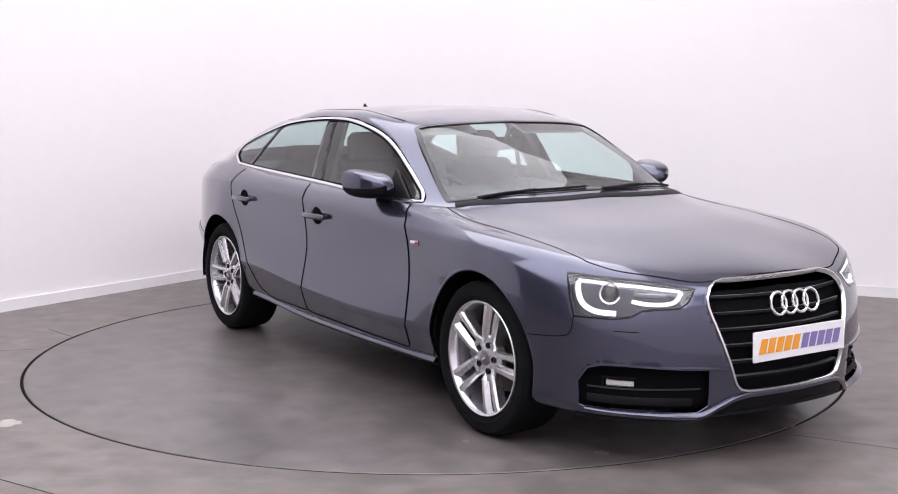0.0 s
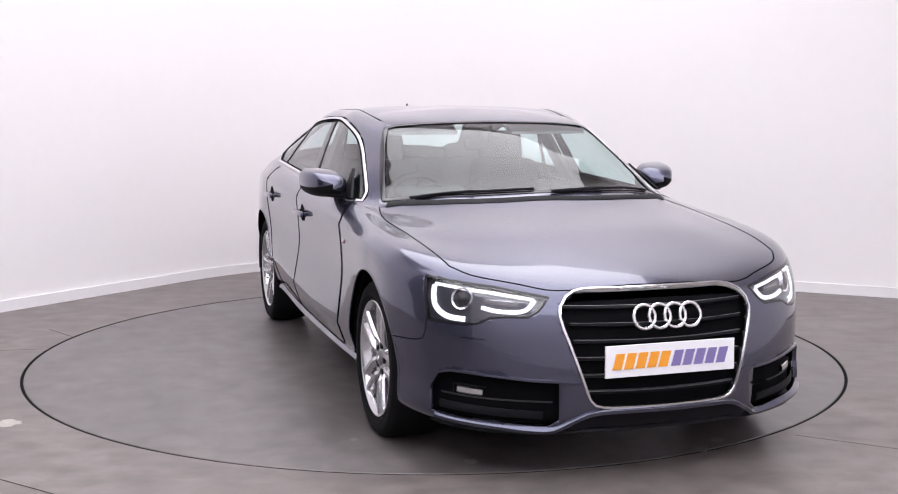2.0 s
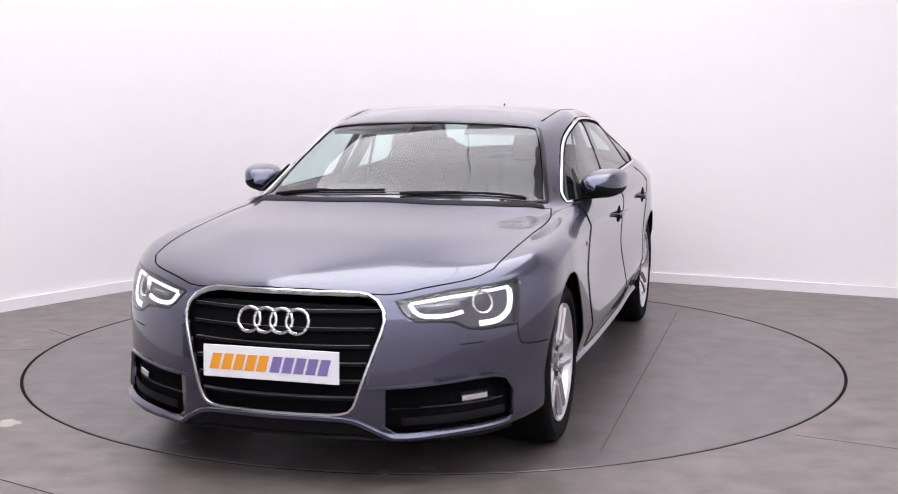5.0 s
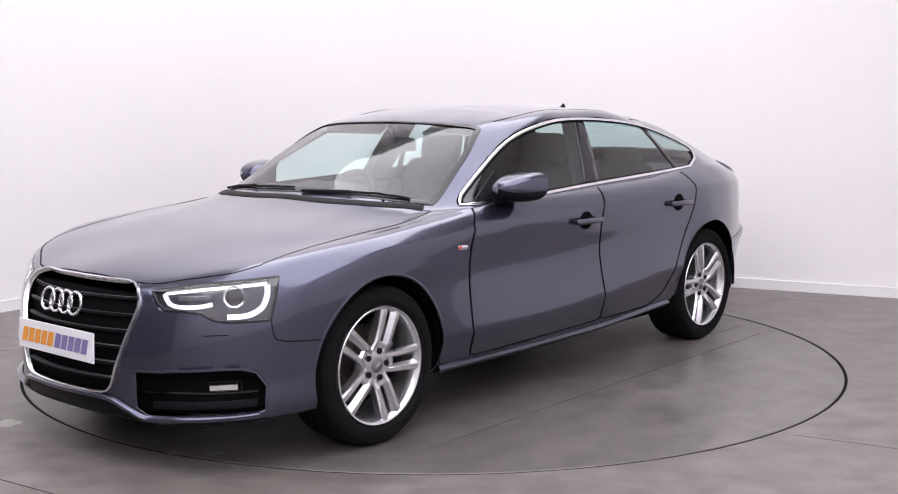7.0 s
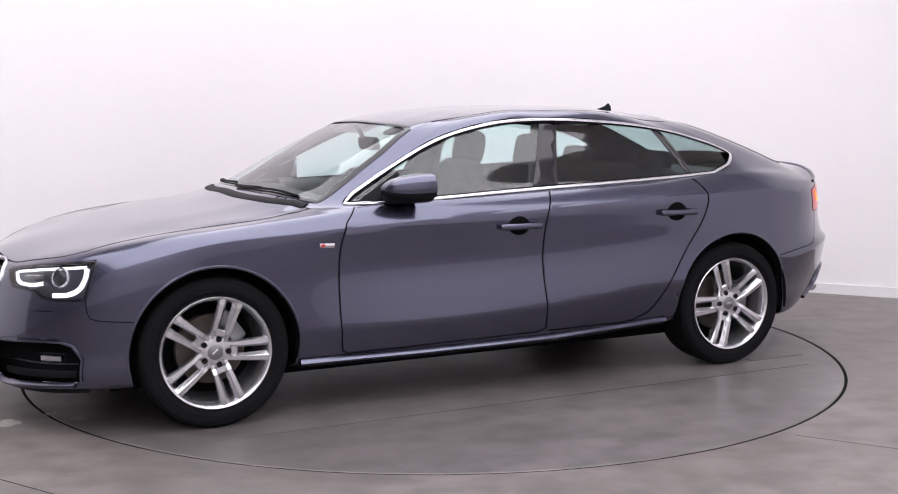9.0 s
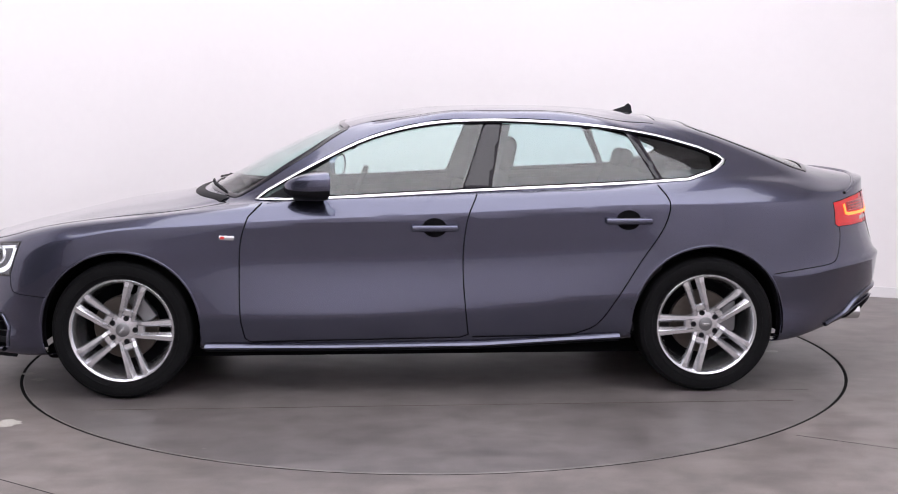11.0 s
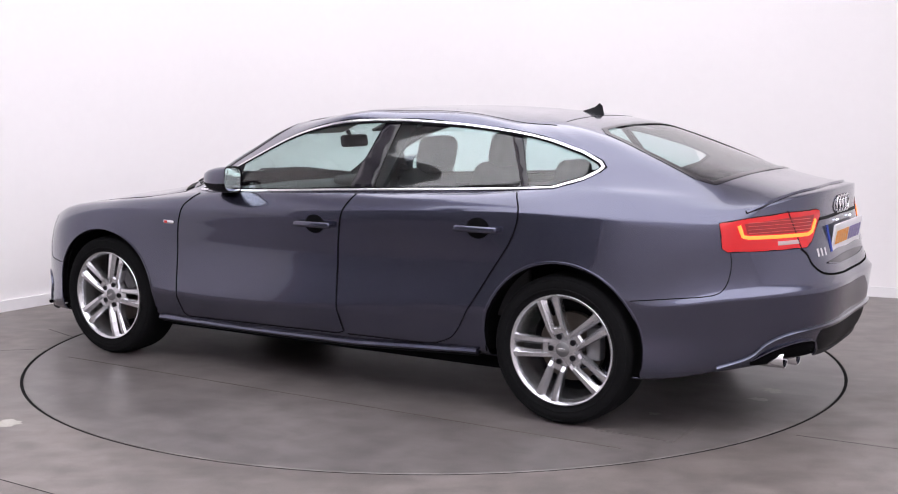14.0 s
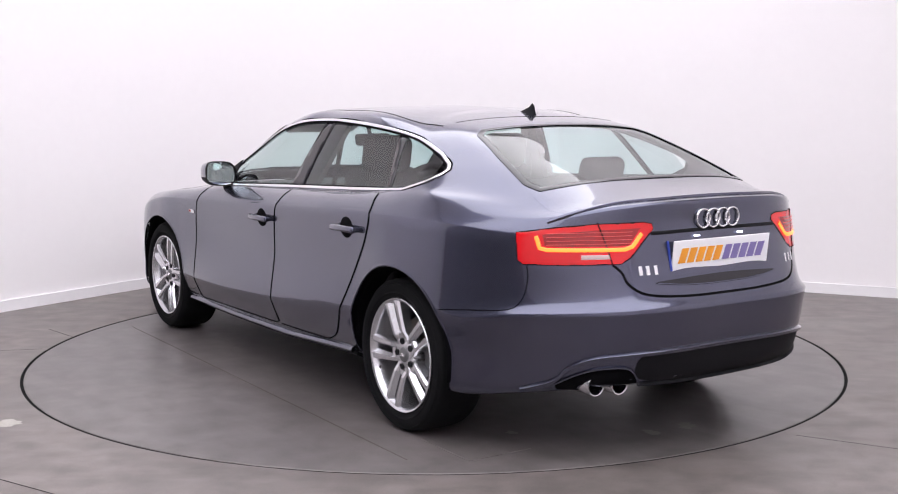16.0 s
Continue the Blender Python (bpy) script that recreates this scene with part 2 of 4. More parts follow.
# ---------------------------------------------------------------- room
def room():
    corner = Vector((-1.08, 3.88))
    dl, dr = Vector((-0.576, -0.8175)), Vector((0.90, -0.436))
    r = 1.6
    path = [corner + dl * 7.5, corner + dl * 4.0]
    for i in range(49):
        s = i / 48
        path.append((1 - s) ** 2 * (corner + dl * r) + 2 * s * (1 - s) * corner + s ** 2 * (corner + dr * r))
    path += [corner + dr * 4.0, corner + dr * 7.0]
    mid = Vector((0.3, -2.0))

    def sheet(bm, inner, out, z0, z1):
        a = []
        for i, p in enumerate(path):
            t = (path[min(i + 1, len(path) - 1)] - path[max(i - 1, 0)]).normalized()
            n = Vector((t.y, -t.x))
            if n.dot(mid - p) < 0:
                n = -n
            q, w = p + n * inner, p + n * out
            a.append([bm.verts.new((*v, z)) for v, z in ((q, z0), (q, z1), (w, z1), (w, z0))])
        for i in range(len(a) - 1):
            for j in range(4):
                bm.faces.new((a[i][j], a[i][(j + 1) % 4], a[i + 1][(j + 1) % 4], a[i + 1][j]))
        bm.faces.new(a[0])
        bm.faces.new(a[-1][::-1])
        return bm

    tagged(part("wall_north", sheet(bmesh.new(), 0.0, -0.15, 0.0, CEIL), WALL), "smooth white painted studio wall with coved corner", "wall", kind="structure")
    tagged(part("baseboard", sheet(bmesh.new(), 0.016, 0.0, 0.0, 0.076), SKIRT), "low white painted skirting board along the wall", "baseboard", kind="structure")
    xa, ya = path[0]
    xb, yb = path[-1]
    y0 = -8.6
    # unseen walls that close the room; the west one is darkened to dim reflections
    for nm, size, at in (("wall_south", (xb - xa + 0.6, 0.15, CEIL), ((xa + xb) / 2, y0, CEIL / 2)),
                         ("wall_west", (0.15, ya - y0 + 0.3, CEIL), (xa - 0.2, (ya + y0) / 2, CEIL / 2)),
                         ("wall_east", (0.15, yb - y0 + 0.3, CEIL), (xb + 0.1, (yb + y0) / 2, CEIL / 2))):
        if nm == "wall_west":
            tagged(part(nm, box(bmesh.new(), size, at), DIMWALL, smooth=False), "unseen studio wall made dark grey to dim reflections", "wall", kind="structure")
        else:
            tagged(part(nm, box(bmesh.new(), size, at), WALL, smooth=False), "plain white painted studio wall", "wall", kind="structure")
    # floor with a round opening for the table
    bm = bmesh.new()
    n = 128
    inner, edge = [], []
    for i in range(n):
        a = 2 * math.pi * i / n
        c, s = math.cos(a), math.sin(a)
        k = 15.0 / max(abs(c), abs(s))
        inner.append([bm.verts.new(((TABLE_R + 0.015) * c, (TABLE_R + 0.015) * s, z)) for z in (0.0, -0.12)])
        edge.append(bm.verts.new((k * c, k * s, 0)))
    for i in range(n):
        j = (i + 1) % n
        bm.faces.new((inner[i][0], edge[i], edge[j], inner[j][0]))
        bm.faces.new((inner[i][1], inner[i][0], inner[j][0], inner[j][1]))
    bm.faces.new([v[1] for v in inner])
    tagged(part("floor", bm, FLOOR, smooth=False), "worn grey-brown resin studio floor", "floor", kind="structure")
    bm = lathe(bmesh.new(), [(TABLE_R - 0.001, 0.004), (TABLE_R + 0.0148, 0.004)], 128)
    for v in bm.verts:
        v.co = Vector((v.co.x, v.co.z, -0.0025))
    tagged(part("trim", bm, GAP, smooth=False), "thin dark gap round the turntable", "gap", kind="structure")
    tagged(part("ceiling", box(bmesh.new(), (xb - xa + 1, 16.5, 0.15), ((xa + xb) / 2, -2.4, CEIL + 0.08)), CEILING, smooth=False),
           "flat white painted studio ceiling", "ceiling", kind="structure")
    # floor joint and scuffs outside the table
    for k, (p, q) in enumerate((((1.534, -1.72), (2.6, -2.32)), ((-1.75, -2.19), (-1.20, -2.55)), ((-2.42, .65), (-2.19, .40)), ((-3.0, -.09), (-2.26, .06)))):
        p, q = Vector(p), Vector(q)
        t = (q - p).normalized()
        s = Vector((-t.y, t.x)) * 0.0025
        bm = bmesh.new()
        vs = [bm.verts.new((*v, 0.0012)) for v in (p + s, q + s, q - s, p - s)]
        bm.faces.new(vs)
        tagged(part("floor_joint", bm, GAP, smooth=False), "thin dark joint line in the resin floor", "joint", kind="structure")
    rnd = random.Random(4)
    bm = bmesh.new()
    cx, cy = -1.885, -1.49
    ring = []
    for i in range(22):
        a = 2 * math.pi * i / 22
        k = rnd.uniform(0.5, 1.0)
        ring.append(bm.verts.new((cx + 0.085 * k * math.cos(a), cy + 0.07 * k * math.sin(a), 0.0015)))
    bm.faces.new(ring)
    tagged(part("floor_chip", bm, CHIP, smooth=False), "pale chipped patch in the resin floor", "floor chip", kind="structure")


def ceiling_lights():
    first = None
    for x, y in LAMPS:
        if first is None:
            first = thing("ceiling_light", "square luminous white fabric ceiling panel", "ceiling light", "studio ceiling lights")
            part("frame", box(bmesh.new(), (PANEL + 0.018, PANEL + 0.018, 0.06), (0, 0, 0.03), bevel=0.01), CASING, first, smooth=False)
            part("diffuser", box(bmesh.new(), (PANEL, PANEL, 0.02), (0, 0, -0.008), bevel=0.004), DIFFUSER, first, smooth=False)
            first.location = (x, y, CEIL - 0.06)
        else:
            copy_thing(first, pose(x, y, CEIL - 0.06))


def turntable():
    t = thing("turntable", "round grey resin turntable flush with the floor", "turntable")
    bm = bmesh.new()
    n = 128
    a = [[bm.verts.new((r * math.cos(2 * math.pi * i / n), r * math.sin(2 * math.pi * i / n), z)) for r, z in ((TABLE_R - 0.006, 0.0), (TABLE_R - 0.002, -0.003), (TABLE_R - 0.002, -0.1))] for i in range(n)]
    for i in range(n):
        j = (i + 1) % n
        bm.faces.new((a[i][0], a[i][1], a[j][1], a[j][0]))
        bm.faces.new((a[i][1], a[i][2], a[j][2], a[j][1]))
    bm.faces.new([v[0] for v in a])
    part("deck", bm, TABLETOP, t, smooth=False)
    bm = bmesh.new()
    box(bm, (0.36, 0.30, 0.002), (-1.62, 0.86, 0.0008))
    part("access_plate", bm, TABLETOP, t, "flush rectangular access plate", smooth=False)
    part("deck_joint", box(bmesh.new(), (3.3, .005, .001), (0, 1.21, .0006)), SCUFF, t, "worn brown joint line", smooth=False)
    rnd = random.Random(9)
    for x, y, r in ((1.89, -.62, .05), (2.02, .33, .05), (1.93, .46, .05), (-2.04, -.21, .07), (-2.03, .0, .06), (.06, -1.91, .012), (.64, -1.96, .012), (1.45, -.99, .03), (-1.70, .50, .04), (-1.2, -1.5, .012), (.9, 1.7, .01)):
        bm = bmesh.new()
        bm.faces.new([bm.verts.new((x + OFF[0] + r * rnd.uniform(.4, 1) * math.cos(2 * math.pi * i / 18), y + OFF[1] + r * rnd.uniform(.3, .9) * math.sin(2 * math.pi * i / 18), .0012)) for i in range(18)])
        part("pale_scuff", bm, SCUFFPALE, t, smooth=False)
    return t


# ---------------------------------------------------------------- car body surface
# Rings round the left half of the body from nose to tail, lowest first; 14 stations each:
# nose centre, grille edge, nose corner, arch, wheel, arch, A, B, C pillar foot, wheel, arch, tail corner, tail, tail centre
RINGS = [
    [(2.12, 0, .19), (2.1, .38, .19), (1.95, .66, .195), (1.72, .74, .2), (1.4, .75, .22), (1.05, .76, .21), (.75, .78, .205), (-.25, .78, .215), (-1.05, .76, .24), (-1.4, .75, .25), (-1.75, .74, .25), (-2.04, .66, .275), (-2.18, .42, .33), (-2.22, 0, .32)],
    [(2.3, 0, .215), (2.235, .39, .2), (2.02, .755, .212), (1.78, .868, .225), (1.4, .885, .27), (1.05, .855, .25), (.75, .852, .24), (-.25, .855, .245), (-1.05, .862, .28), (-1.4, .89, .28), (-1.77, .855, .248), (-2.08, .69, .29), (-2.33, .48, .335), (-2.38, 0, .325)],
    [(2.335, 0, .36), (2.27, .38, .35), (2.01, .765, .36), (1.78, .885, .39), (1.4, .905, .42), (1.05, .91, .39), (.75, .925, .385), (-.25, .93, .415), (-1.05, .924, .475), (-1.4, .915, .46), (-1.75, .872, .44), (-2.105, .728, .45), (-2.375, .5, .46), (-2.43, 0, .455)],
    [(2.325, 0, .55), (2.255, .38, .545), (2, .77, .55), (1.78, .89, .58), (1.4, .92, .62), (1.05, .905, .62), (.75, .893, .62), (-.25, .896, .64), (-1.05, .91, .68), (-1.4, .925, .68), (-1.75, .888, .565), (-2.125, .764, .605), (-2.4, .505, .632), (-2.452, 0, .636)],
    [(2.311, 0, .607), (2.243, .38, .599), (1.996, .764, .605), (1.781, .886, .659), (1.409, .92, .72), (1.05, .906, .731), (.774, .895, .735), (-.202, .898, .765), (-1.074, .911, .804), (-1.41, .918, .806), (-1.75, .884, .61), (-2.105, .748, .645), (-2.374, .494, .668), (-2.428, 0, .672)],
    [(2.29, 0, .655), (2.225, .38, .645), (1.99, .755, .655), (1.78, .875, .73), (1.42, .915, .815), (1.05, .905, .835), (.8, .9, .845), (-.25, .903, .889), (-1.1, .91, .925), (-1.42, .905, .928), (-1.75, .865, .922), (-2.09, .735, .905), (-2.315, .48, .92), (-2.37, 0, .93)],
    [(2.235, 0, .715), (2.18, .38, .705), (1.96, .725, .755), (1.77, .825, .8), (1.42, .865, .85), (1.05, .858, .882), (.76, .862, .905), (-.25, .866, .942), (-1.08, .868, .978), (-1.4, .862, .985), (-1.72, .828, .98), (-2.1, .695, .965), (-2.315, .46, 1.015), (-2.375, 0, 1.03)],
    [(1.71, 0, .85), (1.69, .36, .85), (1.6, .62, .85), (1.45, .72, .865), (1.2, .77, .885), (.98, .785, .91), (.74, .828, .928), (-.25, .834, .966), (-1.06, .834, 1.002), (-1.4, .828, 1.02), (-1.7, .795, 1.018), (-2.05, .652, 1), (-2.18, .43, 1.04), (-2.23, 0, 1.05)],
    [(1.12, 0, .965), (1.09, .36, .96), (1.02, .55, .955), (.96, .64, .95), (.91, .69, .945), (.86, .735, .94), (.73, .8, .942), (-.25, .812, .978), (-1.05, .806, 1.015), (-1.4, .79, 1.052), (-1.65, .752, 1.05), (-1.98, .62, 1.04), (-2.05, .4, 1.075), (-2.08, 0, 1.08)],
    [(.74, 0, 1.155), (.72, .33, 1.15), (.68, .49, 1.14), (.65, .57, 1.135), (.62, .61, 1.13), (.575, .645, 1.12), (.44, .7, 1.125), (-.28, .728, 1.16), (-.98, .715, 1.17), (-1.33, .7, 1.155), (-1.52, .66, 1.155), (-1.7, .56, 1.165), (-1.75, .36, 1.175), (-1.77, 0, 1.18)],
    [(.38, 0, 1.308), (.37, .3, 1.303), (.345, .44, 1.297), (.32, .51, 1.293), (.3, .545, 1.29), (.26, .57, 1.288), (.05, .605, 1.325), (-.35, .615, 1.345), (-.85, .605, 1.33), (-1.1, .585, 1.285), (-1.25, .56, 1.278), (-1.36, .49, 1.285), (-1.4, .3, 1.3), (-1.42, 0, 1.305)],
    [(.1, 0, 1.365), (.08, .25, 1.36), (.06, .38, 1.352), (.04, .45, 1.348), (.02, .48, 1.346), (-.02, .5, 1.348), (-.12, .5, 1.361), (-.4, .48, 1.373), (-.75, .46, 1.363), (-.95, .44, 1.343), (-1.03, .42, 1.338), (-1.1, .36, 1.343), (-1.12, .2, 1.353), (-1.13, 0, 1.357)],
    [(-.08, 0, 1.383), (-.09, 0, 1.383), (-.1, 0, 1.384), (-.12, 0, 1.385), (-.14, 0, 1.386), (-.17, 0, 1.387), (-.24, 0, 1.389), (-.42, 0, 1.392), (-.66, 0, 1.39), (-.8, 0, 1.385), (-.86, 0, 1.382), (-.91, 0, 1.379), (-.94, 0, 1.377), (-.96, 0, 1.376)],
]
COLS, ROWS = 14, 8


def body_surface():
    rings = []
    for R in RINGS:
        P = np.array(R, float)
        u = np.concatenate([[0], np.cumsum(np.linalg.norm(np.diff(np.array(RINGS[3]), axis=0), axis=1))])
        head, tail = P[1] * (1, -1, 1), P[-2] * (1, -1, 1)
        P = np.vstack([head, P, tail])
        u = np.concatenate([[-u[1]], u, [2 * u[-1] - u[-2]]])
        rings.append(hermite(P, u, COLS)[COLS:-COLS])
    G = np.array(rings)
    cols = []
    for j in range(G.shape[1]):
        P = G[:, j]
        u = np.concatenate([[0], np.cumsum(np.sqrt(np.linalg.norm(np.diff(P, axis=0), axis=1)) + 1e-3)])
        k = j / COLS
        cols.append(hermite(P, u, ROWS, [(2, float(np.interp(k, [4.6, 5.2, 8.3, 9.0], [0, .9, .9, 0]))), (3, float(np.interp(k, [9.6, 10.6], [0, .95]))), (5, float(np.interp(k, [2.5, 4, 10, 11.2], [0, .75, .75, .2]))), (6, float(np.interp(k, [10, 11.2], [0, .9])))]))
    S = np.array(cols)
    S[0, :, 1] = S[-1, :, 1] = 0
    S[:, -1, 1] = 0
    return S


SURF = body_surface()


def body_mesh(r0=0, r1=None):
    bm = bmesh.new()
    S = SURF[:, r0:r1]
    n, k = S.shape[:2]
    for side in (1, -1):
        vs = [[bm.verts.new((x, y * side, z)) for x, y, z in S[i]] for i in range(n)]
        for i in range(n - 1):
            for j in range(k - 1):
                f = (vs[i][j], vs[i + 1][j], vs[i + 1][j + 1], vs[i][j + 1])
                bm.faces.new(f if side > 0 else f[::-1])
    bmesh.ops.remove_doubles(bm, verts=bm.verts, dist=1e-4)
    bmesh.ops.dissolve_degenerate(bm, dist=1e-5, edges=bm.edges)
    bm.normal_update()
    bmesh.ops.recalc_face_normals(bm, faces=bm.faces)
    return bm


from mathutils.bvhtree import BVHTree
from mathutils.geometry import delaunay_2d_cdt
from mathutils.interpolate import poly_3d_calc

_full = body_mesh()
_full.verts.ensure_lookup_table()
_full.faces.ensure_lookup_table()
if sum(f.normal.y * f.calc_center_median().y for f in _full.faces) < 0:
    bmesh.ops.reverse_faces(_full, faces=_full.faces)
_full.normal_update()
TREE = BVHTree.FromBMesh(_full)


def normal_at(p):
    q, n, i, _ = TREE.find_nearest(p)
    f = _full.faces[i]
    w = poly_3d_calc([v.co for v in f.verts], q)
    if not all(-.01 < k < 1.01 for k in w) or abs(sum(w) - 1) > .02:
        w = [1 / ((v.co - q).length_squared + 1e-7) for v in f.verts]
    s = Vector()
    for v, k in zip(f.verts, w):
        s += v.normal * k
    return s.normalized()


def onto(p, d):
    """The place where the body's skin is met from outside, along -d."""
    p, d = Vector(p), Vector(d).normalized()
    hit, n, i, _ = TREE.ray_cast(p + d * 3.0, -d)
    if hit is None:
        hit = TREE.find_nearest(p)[0]
    return hit, normal_at(hit)


def axes(d):
    d = Vector(d).normalized()
    u = Vector((1, 0, 0)) if abs(d.z) > 0.9 else Vector((0, 0, 1)).cross(d).normalized()
    return d, u, d.cross(u)


def skin_normals(ob):
    me = ob.data
    me.normals_split_custom_set_from_vertices([normal_at(v.co) for v in me.vertices])


def inside(poly, x, y):
    c = False
    for i in range(len(poly)):
        (a, b), (p, q) = poly[i - 1], poly[i]
        if (b > y) != (q > y) and x < (p - a) * (y - b) / (q - b) + a:
            c = not c
    return c


def cut(bm, pts, d):
    """Open the skin along an outline seen from d."""
    d, u, v = axes(d)
    poly = [(Vector(p).dot(u), Vector(p).dot(v)) for p in pts]
    x0, x1 = min(p[0] for p in poly) - .02, max(p[0] for p in poly) + .02
    y0, y1 = min(p[1] for p in poly) - .02, max(p[1] for p in poly) + .02
    bm.normal_update()
    near = []
    for f in bm.faces:
        if f.normal.dot(d) > 0.05:
            a = [w.co.dot(u) for w in f.verts]
            b = [w.co.dot(v) for w in f.verts]
            if max(a) > x0 and min(a) < x1 and max(b) > y0 and min(b) < y1:
                near.append(f)
    for i in range(len(poly)):
        (a, b), (p, q) = poly[i - 1], poly[i]
        t = Vector((p - a, q - b))
        if t.length < 1e-5:
            continue
        n = (u * -t.y + v * t.x).normalized()
        co = u * a + v * b
        lo = (min(a, p) - .004, max(a, p) + .004, min(b, q) - .004, max(b, q) + .004)
        loc = []
        for f in near:
            fx = [w.co.dot(u) for w in f.verts]
            fy = [w.co.dot(v) for w in f.verts]
            if max(fx) > lo[0] and min(fx) < lo[1] and max(fy) > lo[2] and min(fy) < lo[3]:
                loc.append(f)
        if not loc:
            continue
        geom = set(loc)
        for f in loc:
            geom.update(f.edges)
            geom.update(f.verts)
        r = bmesh.ops.bisect_plane(bm, geom=list(geom), dist=1e-5, plane_co=co, plane_no=n)
        s = set(loc)
        near = [f for f in near if f not in s and f.is_valid] + [g for g in r["geom"] if isinstance(g, bmesh.types.BMFace) and g.is_valid]
    dead = []
    for f in near:
        if f.is_valid:
            c = f.calc_center_median()
            if inside(poly, c.dot(u), c.dot(v)):
                dead.append(f)
    bmesh.ops.delete(bm, geom=dead, context="FACES")


def panel(name, pts, d, mat, parent, label="", off=0.0, step=0.03, thick=0.0):
    """A piece of the skin within an outline seen from d, raised by off."""
    d, u, v = axes(d)
    far = max(Vector(p).dot(d) for p in pts)
    corners = [Vector((Vector(p).dot(u), Vector(p).dot(v))) for p in pts]
    rim = []
    for a, b in zip(corners, corners[1:] + corners[:1]):
        k = max(1, math.ceil((b - a).length / step))
        if (b - a).length > 1e-4:
            rim += [a.lerp(b, i / k) for i in range(k)]
    x0, x1, y0, y1 = min(p.x for p in rim), max(p.x for p in rim), min(p.y for p in rim), max(p.y for p in rim)
    flat = [(p.x, p.y) for p in rim]
    grid = []
    for i in range(1, math.ceil((x1 - x0) / step)):
        for j in range(1, math.ceil((y1 - y0) / step)):
            q = Vector((x0 + i * step, y0 + j * step))
            if inside(flat, q.x, q.y) and min((q - p).length for p in rim) > step * .45:
                grid.append(q)
    co, _, faces, *_ = delaunay_2d_cdt(rim + grid, [], [list(range(len(rim)))], 1, 1e-5)
    bm = bmesh.new()
    vs = [bm.verts.new(u * p.x + v * p.y + d * far) for p in co]
    for f in faces:
        bm.faces.new([vs[k] for k in f])
    bmesh.ops.delete(bm, geom=[w for w in bm.verts if not w.link_faces], context="VERTS")
    nor = []
    for w in bm.verts:
        p, n = onto(w.co, d)
        w.co = p + n * off
        nor.append(n)
    bm.normal_update()
    if sum(f.normal.dot(d) for f in bm.faces) < 0:
        bmesh.ops.reverse_faces(bm, faces=bm.faces)
    ob = part(name, bm, mat, parent, label, smooth="keep")
    ob.data.normals_split_custom_set_from_vertices(nor)
    if thick:
        m = ob.modifiers.new("thickness", "SOLIDIFY")
        m.thickness, m.offset = thick, -1
    return ob


def strip(name, pts, d, width, mat, parent, label="", rise=0.001, base=0.0, closed=False, gap=0.02):
    """A narrow raised band laid on the skin along a line seen from d."""
    P = [Vector(p) for p in pts]
    if closed:
        P.append(P[0])
    line = []
    for a, b in zip(P[:-1], P[1:]):
        k = max(1, int((b - a).length / gap))
        line += [a.lerp(b, i / k) for i in range(k)]
    if not closed:
        line.append(P[-1])
    pn = [onto(p, d) for p in line]
    k = len(pn)
    near = lambda i: i % k if closed else min(max(i, 0), k - 1)
    pn = [(p, sum((pn[near(i + j)][1] for j in range(-3, 4)), Vector()).normalized()) for i, (p, n) in enumerate(pn)]
    bm, rows = bmesh.new(), []
    for i, (p, n) in enumerate(pn):
        t = pn[(i + 1) % k][0] - pn[i - 1][0] if closed or 0 < i < k - 1 else (pn[1][0] - pn[0][0] if i == 0 else pn[-1][0] - pn[-2][0])
        s = n.cross(t).normalized() * (width / 2)
        rows.append([bm.verts.new(p + s * a + n * (base + rise * b)) for a, b in ((-1, -.5), (-1, .5), (-.6, 1), (.6, 1), (1, .5), (1, -.5))])
    for i in range(k if closed else k - 1):
        p, q = rows[i], rows[(i + 1) % k]
        for j in range(5):
            bm.faces.new((p[j], p[j + 1], q[j + 1], q[j]))
    return part(name, bm, mat, parent, label)


def both(pts, s):
    return [(x, y * s, z) for x, y, z in pts]


def circle(cx, cz, r, y, a0=0, a1=360, n=40):
    return [(cx + r * math.cos(radians(a0 + (a1 - a0) * i / n)), y, cz + r * math.sin(radians(a0 + (a1 - a0) * i / n))) for i in range(n + 1)]


# outlines on the left side of the car
DLO = smooth_line([(.77, .8, .945), (.47, .8, .952), (-.28, .8, .985), (-1.05, .8, 1.018), (-1.32, .8, 1.035)], 4) \
    + smooth_line([(-1.45, .8, 1.075), (-1.515, .8, 1.125), (-1.40, .8, 1.185)], 3)[:-1] \
    + smooth_line([(-1.40, .8, 1.185), (-1.18, .7, 1.245), (-.91, .7, 1.287), (-.63, .7, 1.31), (-.35, .7, 1.318), (-.07, .7, 1.303), (.22, .7, 1.235), (.51, .7, 1.10), (.72, .8, .985)], 5)
FDOOR = [(.74, .9, .93)] + smooth_line([(.80, .9, .87), (.835, .9, .76), (.845, .9, .55), (.84, .9, .38), (.825, .9, .29)], 4) + [(.80, .9, .272), (-.20, .9, .285)] \
    + smooth_line([(-.240, .9, .30), (-.226, .9, .42), (-.216, .9, .56), (-.217, .9, .72), (-.24, .9, .87), (-.285, .9, .968)], 4)
